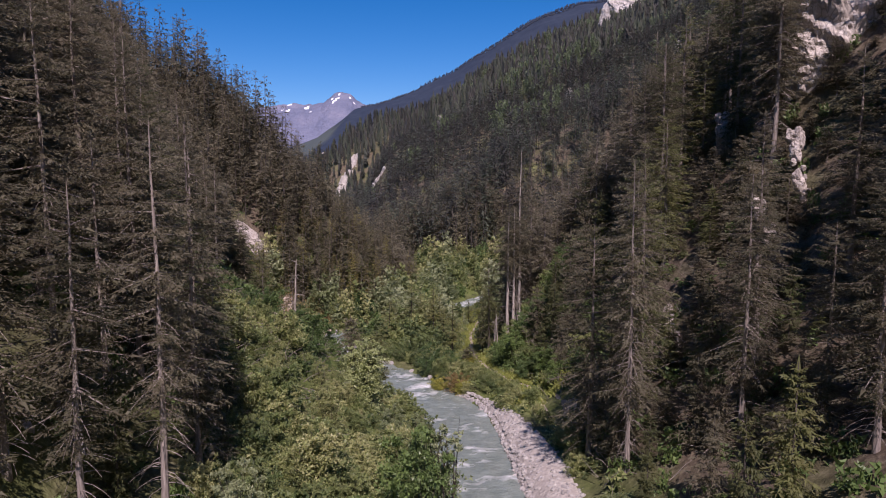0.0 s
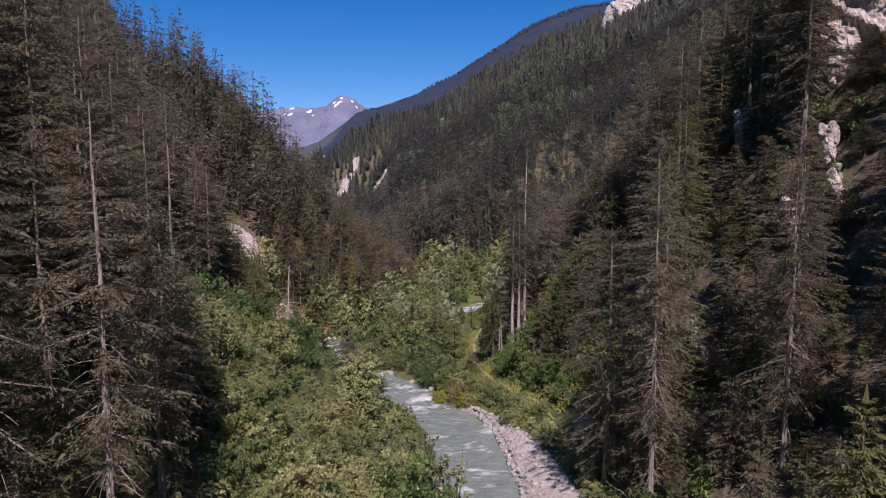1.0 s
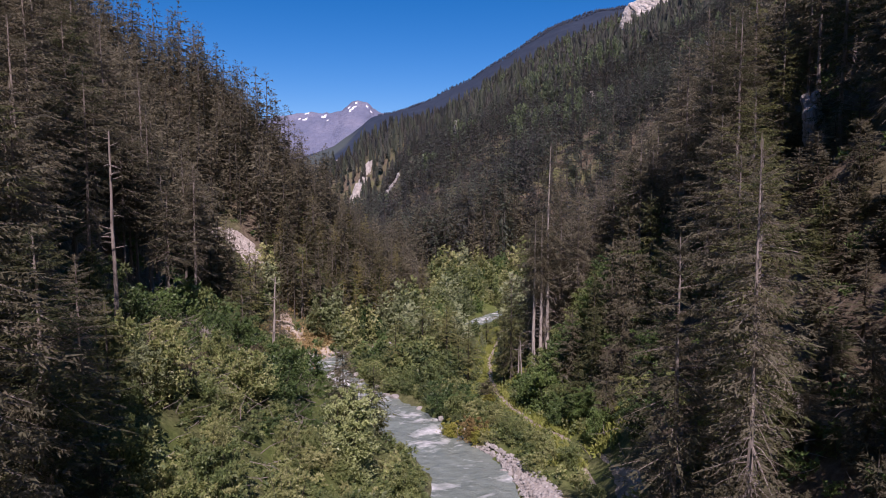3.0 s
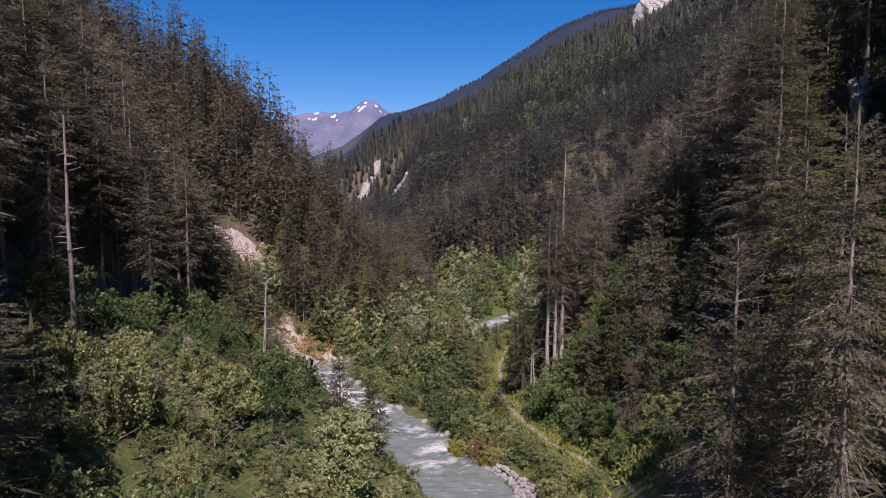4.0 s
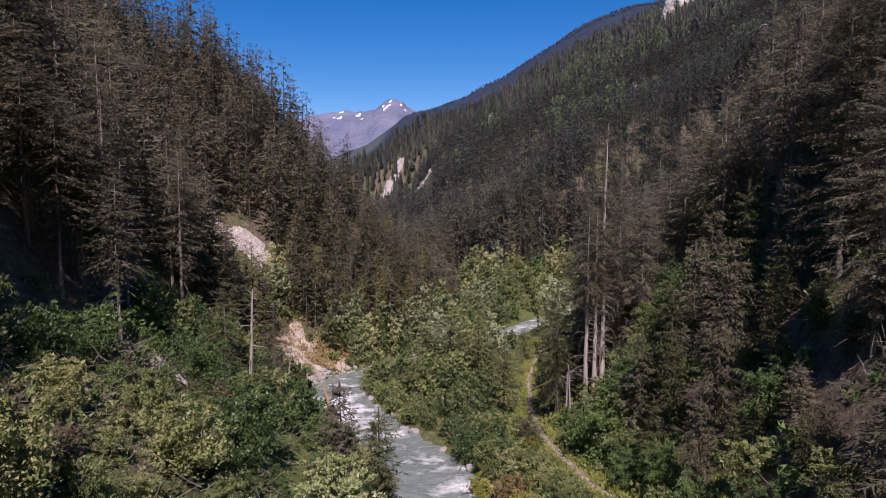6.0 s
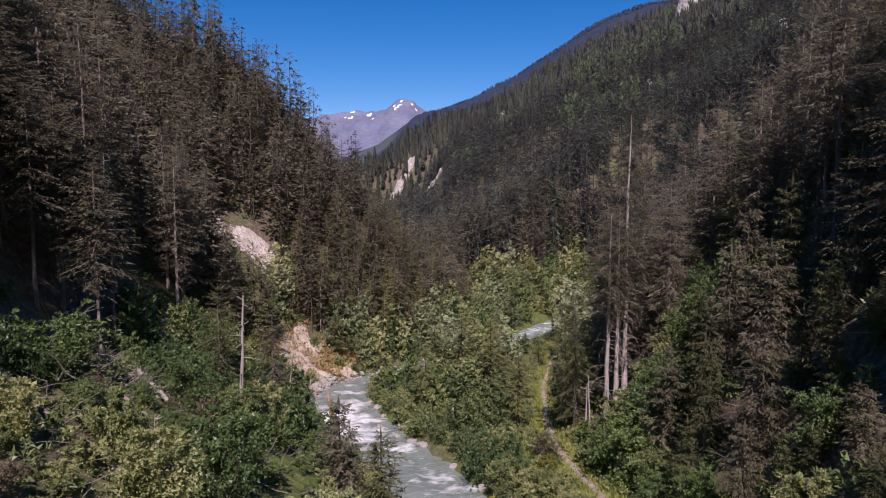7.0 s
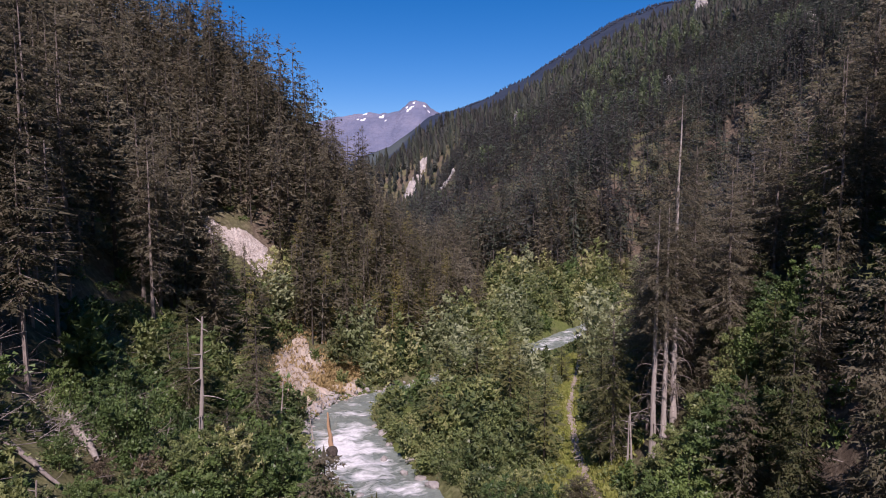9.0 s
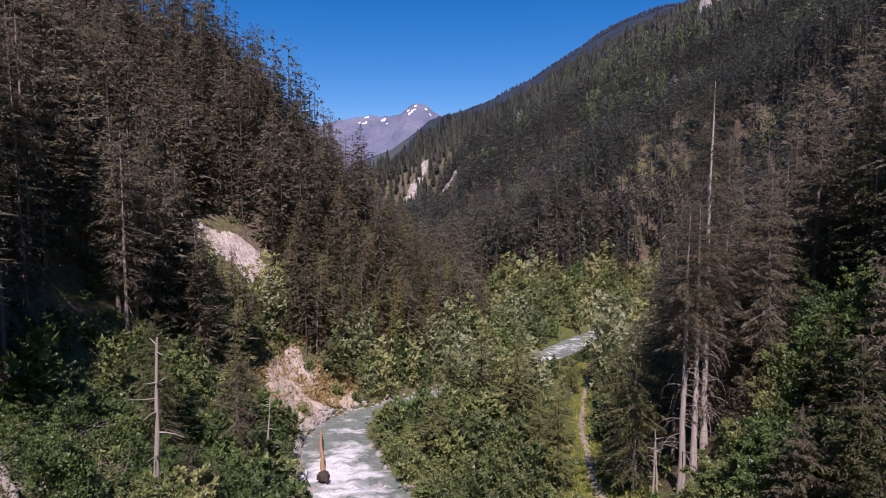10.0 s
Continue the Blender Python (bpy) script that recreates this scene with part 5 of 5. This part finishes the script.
for k, (y, side, s) in enumerate([(124.4, 0.97, 1.2), (131.0, -0.82, 1.3), (127.0, 0.9, 1.1), (139.5, -0.96, 1.2), (143.0, -1.0, 1.4), (147.0, -1.0, 1.1), (132.5, 1.0, 1.0), (139.8, 0.95, 0.9), (144.5, 0.98, 1.0), (135.5, -1.02, 1.3),
                                  (149.0, 0.9, 0.8), (129.0, 0.7, 0.8), (121.0, -0.5, 0.9), (104.0, 0.98, 0.9), (97.0, 0.95, 0.8), (109.5, 1.0, 0.8), (88.0, 0.9, 0.7), (117.0, 0.96, 0.8), (166.5, 0.8, 0.8), (155.5, -1.0, 0.9), (134.0, 0.55, 0.7)]):
    boulder(k % 4, float(river_x(y) + side * (river_w(y) + 0.3)), y, 0.72 * s, k * 67)


# ---- dead wood ----
def snag(x, y, height, radius, lean, seed, label="bleached dead tree trunk with short stubs", mat=None, base=None):
    rng = np.random.default_rng(seed)
    ss = np.linspace(0, 1, 8)
    w = np.cumsum(rng.normal(0, 0.004 * height, (8, 2)), 0)
    z0 = float(land(x, y)) - 0.6 if base is None else base
    path = np.column_stack([w[:, 0] + lean[0] * ss * height, w[:, 1] + lean[1] * ss * height, ss * (height + 0.6)])
    rad = radius * (1.05 - 0.75 * ss)
    ob = new("dead_tree")
    ob.matrix_basis = pose(x, y, z0)
    v, f = tubes([path], [rad], 8)
    part("trunk", mesh_from("trunk", v, f, [mat or BARK_PALE], flat=False), ob)
    k = max(5, int(height * 1.2))
    for i in range(k):
        h = rng.uniform(0.35, 0.98)
        c = np.array([np.interp(h, ss, path[:, j]) for j in range(3)])
        a, ln = rng.uniform(0, 6.28), rng.uniform(0.35, 1.3) * np.interp(height, [3, 9, 11, 13], [0.35, 1.0, 1.5, 1.0])
        t = np.linspace(0, 1, 4)
        br = c + np.column_stack([np.cos(a) * t * ln, np.sin(a) * t * ln, (0.15 * t - 0.45 * t * t * rng.uniform(-0.3, 1)) * ln])
        v, f = tubes([br], [0.045 * (1.1 - 0.85 * t)], 4)
        part("branch_stub", mesh_from("branch_stub", v, f, [mat or BARK_PALE]), ob)
    return tagged(ob, label, "dead tree", "dead standing trees")


for k, (x, y, h, r, lean) in enumerate([(-21.8, 97.2, 11.3, 0.21, (0.05, 0)), (-21.0, 81.6, 3.4, 0.1, (0.1, 0)), (-20.6, 112.0, 5.0, 0.11, (-0.12, 0)), (-44.0, 70.0, 14, 0.2, (0.02, 0)), (-41.5, 69.0, 13, 0.2, (-0.02, 0)),
                                        (46.0, 204.0, 25, 0.3, (0.05, 0)), (57.0, 198.0, 24, 0.3, (0.06, 0)), (49.0, 186.0, 16, 0.28, (0, 0)), (46.8, 185.0, 13, 0.24, (0.02, 0)), (16.4, 100.0, 6.5, 0.14, (0, 0)),
                                        (9.4, 122.0, 6.5, 0.15, (0.01, 0)), (10.2, 123.6, 6.0, 0.12, (-0.05, 0)), (-24.8, 133.0, 6.5, 0.12, (-0.15, 0)), (-30.0, 134.0, 7.5, 0.14, (0.08, 0)), (-38.7, 107.4, 17.0, 0.18, (0.0, 0)),
                                        (-37.0, 176.0, 9.0, 0.13, (0.03, 0)), (-26.0, 70.0, 16.0, 0.2, (0, 0)), (37.0, 215.0, 20, 0.24, (0.02, 0)), (62.0, 190.0, 20, 0.26, (0.01, 0))]):
    snag(x, y, h, r, lean, 80 + k, mat=BARK if h > 13 else None, label="grey dead tree trunk with short stubs" if h > 13 else "bleached dead tree trunk with short stubs")


def log(x0, y0, x1, y1, radius, z0, z1, mat, label, seed, root=False):
    """A fallen trunk, with a torn root plate where it has one."""
    rng = np.random.default_rng(seed)
    ss = np.linspace(0, 1, 9)
    d = np.array([x1 - x0, y1 - y0, z1 - z0])
    path = ss[:, None] * d + rng.normal(0, 0.05, (9, 3))
    ob = new("fallen_log")
    ob.matrix_basis = pose(x0, y0, z0)
    v, f = tubes([path], [radius * (1 - 0.6 * ss)], 9)
    part("trunk", mesh_from("trunk", v, f, [mat], flat=False), ob)
    if root:
        part("root_plate", rock_mesh("root_plate", (radius * 2.2, radius * 1.3, radius * 2.0), seed, BARK_DARK, 3, 0.8), ob, "dark torn root plate")
        for i in range(9):
            a = rng.uniform(0, 6.28)
            t = np.linspace(0, 1, 4)
            way = np.array([math.cos(a), -0.3, math.sin(a)]) * radius * rng.uniform(2.5, 4.2)
            v, f = tubes([t[:, None] * way + rng.normal(0, 0.05, (4, 3))], [0.07 * (1.1 - t)], 4)
            part("root", mesh_from("root", v, f, [BARK_DARK]), ob)
    return tagged(ob, label, "log", "fallen logs")


log(-23.2, 133.0, -29.2, 152.0, 0.34, 0.45, -1.2, WOOD_ORANGE, "stripped orange driftwood log lying in the rapids", 5, True)
log(-29.6, 95.4, -24.4, 90.8, 0.36, float(land(-29.6, 95.4)) + 0.6, float(land(-24.4, 90.8)) + 0.5, BARK_PALE, "bleached fallen log on a shrubby slope", 6)
log(-30.6, 82.0, -25.6, 79.6, 0.22, float(land(-30.6, 82)) + 0.7, float(land(-25.6, 79.6)) + 0.7, BARK, "grey fallen log among dead branches", 7)
log(-28.5, 88.0, -24.0, 87.0, 0.2, float(land(-28.5, 88)) + 0.5, float(land(-24, 87)) + 0.5, BARK, "grey fallen log half hidden in shrubs", 8)
log(-20.4, 36.0, -18.4, 33.5, 0.25, float(land(-20.4, 36)) + 0.6, float(land(-18.4, 33.5)) + 0.6, BARK_PALE, "bleached fallen log on a steep slope", 9)

# ---- the tall group beside the footpath ----
BIG = spruce_shape(34, 4.3, 901, 0.33, 0.55, 6, 0, 0.16, 1.9)
BIG_BARE = spruce_shape(34, 3.6, 907, 0.50, 0.55, 6, 0, 0.2, 1.8)


def tall_spruce(x, y, height, wide, turn, seed, bare_at, shape=BIG):
    rng = np.random.default_rng(seed)
    ob = new("tall_spruce")
    ob.matrix_basis = placed(x, y, turn, wide, height / 34)
    part("trunk", mesh_from("trunk", *shape[0], [BARK_PALE], flat=False), ob, "pale straight trunk, bare below")
    part("crown", mesh_from("crown", *shape[1], [NEEDLES]), ob)
    t = np.linspace(0, 1, 7)
    for i in range(26):
        z = rng.uniform(3.5, bare_at)
        a, ln = rng.uniform(0, 6.28), rng.uniform(1.6, 3.4)
        b = np.column_stack([np.cos(a) * ln * np.sin(t * 1.5), np.sin(a) * ln * np.sin(t * 1.5), z + 0.35 * ln * t - 1.15 * ln * t ** 2.4])
        v, f = tubes([b], [0.045 * (1.15 - t)], 4)
        part("dead_branch", mesh_from("dead_branch", v, f, [BARK]), ob)
    return tagged(ob, "very tall spruce with bare lower trunk and drooping dead branches", "spruce", "spruces on the valley sides")


tall_spruce(14.2, 124.2, 32.0, 1.0, 0.4, 1, 14)
tall_spruce(11.7, 121.6, 24.0, 1.0, 2.0, 2, 17, BIG_BARE)
tall_spruce(12.9, 122.4, 23.0, 0.95, 4.0, 3, 17, BIG_BARE)

# small spruces on the left bank
for x, y, h, i in ((-30.5, 113.0, 12, 4), (-27.0, 120.0, 13, 1), (4.4, 116.0, 3.2, 2), (-21.0, 100.0, 6, 4)):
    put_spruce(0, i, x, y, x, h, 0.42 + 0.03 * h, "small young spruce among green shrubs")

# ---- grass and undergrowth ----
rng5 = np.random.default_rng(55)


def tufts(name, xs, ys, blades, size, mat, label, seed):
    rng = np.random.default_rng(seed)
    n = len(xs)
    base = np.column_stack([xs, ys, land(xs, ys) - 0.05])
    base = np.repeat(base, blades, 0) + np.column_stack([rng.normal(0, size * 0.5, (n * blades, 2)), np.zeros(n * blades)])
    way = rng.normal(0, 0.5, base.shape) + np.array([0, 0, 1.0])
    v, f = kites(base, way, size * rng.uniform(0.6, 1.5, n * blades), 0.16, rng)
    return tagged(new(name, mesh_from(name, v, f, [mat])), label, "grass", kind="stuff")


yy = rng5.uniform(84, 205, 9000)
xx = np.interp(yy, TRAIL_Y, TRAIL_X) + rng5.normal(0, 1.0, 9000) * np.interp(yy, [84, 110, 130, 160, 205], [2.2, 2.4, 2.2, 1.9, 1.6])
s = (np.abs(xx - np.interp(yy, TRAIL_Y, TRAIL_X)) > 0.75) & (np.abs(xx - river_x(yy)) > river_w(yy) + 1.5)
tufts("trailside_grass", xx[s], yy[s], 7, 0.55, GRASS, "bright yellow-green grass beside the footpath", 1)
yy = rng5.uniform(146, 182, 1100)
xx = -38.5 + (yy - 160) * -0.15 + rng5.normal(0, 2.6, 1100)
tufts("bank_grass", xx, yy, 6, 0.6, DRY_GRASS, "dry yellow grass on the eroded bank", 2)
yy = rng5.uniform(165, 180, 700)
tufts("hanging_grass", -34.5 + (yy - 168) * 0.25 + rng5.normal(0, 1.6, 700), yy, 7, 0.8, DRY_GRASS, "dry orange grass hanging over the bank", 4)
tufts("meadow_fringe", *(lambda q: (np.interp(q, TRAIL_Y, TRAIL_X) - rng5.uniform(0.8, 4.5, 3000), q))(rng5.uniform(100, 200, 3000)), 6, 0.5, GRASS, "yellow-green rough grass between footpath and shrubs", 5)
ux, uy, _ = jitter(-70, 55, 22, 220, 3.3, 77)
s = spruce_ground(ux, uy) & ~open_ground(ux, uy) & (np.abs(ux) < 12 + 0.8 * uy) & ((left_foot(uy) - ux) < 45) & ((ux - right_foot(uy)) < 40) & ~deep_shade(ux, uy)
low = leafy_shape(1.5, 1.6, 700, 7, 26, 0.34, 0.0)[1]
rows = np.column_stack([ux[s], uy[s], land(ux[s], uy[s]) - 0.2, rng5.uniform(0, 6.28, s.sum()), rng5.uniform(0.5, 1.2, s.sum()), rng5.uniform(0.5, 1.3, s.sum())])
tagged(new("undergrowth", mesh_from("undergrowth", *spread(*low, rows), [LEAVES_DARK])), "dark low undergrowth beneath the spruces", "undergrowth", kind="stuff")

# ---- the far mountain ----
px = np.linspace(-2300, 900, 240)
py = np.linspace(-700, 260, 60)
PX, PY = np.meshgrid(px, py)
top = np.interp(PX, [-2300, -1500, -1018, -776, -717, -690, -655, -613, -551, -516, -480, -300, 0, 900], [330, 400, 479, 504, 514, 535, 558, 566, 557, 523, 500, 450, 410, 320])
ridge = np.clip(1 - np.abs(PY) / 760, 0, 1) ** 0.9
PZ = top * ridge + (fbm(PX / 260, PY / 260, 91, 5) * 22 + np.abs(fbm(PX / 70, PY / 90, 97, 5)) * 20) * ridge ** 0.5 - 30
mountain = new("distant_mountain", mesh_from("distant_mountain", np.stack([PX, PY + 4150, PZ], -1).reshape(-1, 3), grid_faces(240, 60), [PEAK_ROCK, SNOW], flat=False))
tagged(mountain, "violet-grey distant mountain with snow patches, haze put into its rock colour", "mountain", kind="structure")
FX, FY = 0.5 * (PX[:-1, :-1] + PX[1:, 1:]), 0.5 * (PY[:-1, :-1] + PY[1:, 1:])
snow = (FY > -95) & (FY < 5) & (FX > -960) & (FX < -520) & (fbm(FX / 34, FY / 20, 99) > 0.36)
mountain.data.polygons.foreach_set("material_index", snow.astype(np.int32).ravel())
rx, ry, rng6 = jitter(-420, 1000, 3250, 3600, 17, 91)
hz = land(rx, ry)
s = (hz > 120) & (rx > -0.2 * ry)
cone = spruce_shape(24, 4.5, 950, 0.0, 9.0, 3, 3)[1]
rows = np.column_stack([rx[s], ry[s], hz[s] - 1, rng6.uniform(0, 6.28, s.sum()), rng6.uniform(0.9, 1.6, s.sum()), rng6.uniform(0.35, 0.7, s.sum())])
# The ridge trees carry the haze in their blue base colour.
FAR_WOOD = foliage("haze_coloured_ridge_wood", [(0.1, (0.028, 0.040, 0.064)), (1.0, (0.046, 0.062, 0.088))], (0.036, 0.048, 0.072), 0.1, 0.01)
tagged(new("far_ridge_forest", mesh_from("far_ridge_forest", *spread(*cone, rows), [FAR_WOOD])), "forest on the far ridge, coloured blue-grey in place of haze", "forest", kind="stuff")

# lighter broad-leaved crowns scattered over the hillside
LEAVES_FAR = foliage("far_leaves", [(0.1, (0.111, 0.155, 0.086)), (0.5, (0.163, 0.216, 0.112)), (1.0, (0.227, 0.290, 0.146))], (0.176, 0.200, 0.120), 0.3, 0.03)
hx, hy, rng8 = jitter(-60, 300, 300, 900, 9.5, 92)
s = ((fbm(hx / 70, hy / 70, 93) > 0.3) | (((hx - 80) / 32) ** 2 + ((hy - 585) / 60) ** 2 < 1) | (((hx - 118) / 14) ** 2 + ((hy - 600) / 70) ** 2 < 1) | (((hx - 92) / 16) ** 2 + ((hy - 720) / 90) ** 2 < 1)) & (rng8.random(len(hx)) < 0.75) & (hx > -0.1 * hy) & (hx < 0.5 * hy) & (land(hx, hy) > floor_z(hy) + 12)
crown = leafy_shape(15, 4.5, 710, 14, 26, 1.1, 0.2)[1]
rows = np.column_stack([hx[s], hy[s], land(hx[s], hy[s]), rng8.uniform(0, 6.28, s.sum()), rng8.uniform(0.6, 1.1, s.sum()), rng8.uniform(0.9, 1.5, s.sum())])
tagged(new("hillside_broadleaf_wood", mesh_from("hillside_broadleaf_wood", *spread(*crown, rows), [LEAVES_FAR])), "green broad-leaved crowns among the hillside spruces", "forest", kind="stuff")


# ---- dead brush on the shrubby slope ----
def sticks(name, xs, ys, lengths, mat, label, seed, lift=0.3):
    rng = np.random.default_rng(seed)
    n = len(xs)
    t = np.linspace(0, 1, 4)
    a, up = rng.uniform(0, 6.28, n), rng.normal(0.25, 0.5, n)
    way = np.column_stack([np.cos(a), np.sin(a), up])
    way *= (lengths / np.linalg.norm(way, axis=1))[:, None]
    p0 = np.column_stack([xs, ys, land(xs, ys) + lift * rng.uniform(0, 1, n)])
    paths = p0[:, None] + way[:, None] * t[:, None] + rng.normal(0, 0.03, (n, 4, 3)) * lengths[:, None, None]
    v, f = tubes(paths, (0.012 + 0.009 * lengths)[:, None] * (1.1 - 0.85 * t), 4)
    return tagged(new(name, mesh_from(name, v, f, [mat])), label, "dead wood", kind="stuff")


rng9 = np.random.default_rng(99)
sticks("brush_pile", -28.5 + rng9.normal(0, 1.6, 260), 93.5 + rng9.normal(0, 1.8, 260), rng9.uniform(0.4, 1.7, 260), BARK_PALE, "pile of bleached dead branches beside a fallen log", 1, 0.9)
ay = rng9.uniform(58, 124, 950)
ax = left_foot(ay) - 3 - rng9.uniform(0, 1, 950) ** 0.7 * 23
sticks("dead_branches", ax, ay, rng9.uniform(0.8, 2.8, 950), BARK, "grey dead branches standing among shrubs", 2, 1.6)
ry = rng9.uniform(44, 118, 260)
rx2 = right_foot(ry) + rng9.uniform(0, 16, 260)
sticks("slope_branches", rx2, ry, rng9.uniform(1.0, 3.4, 260), BARK, "grey dead branches on the wooded slope", 3, 1.5)
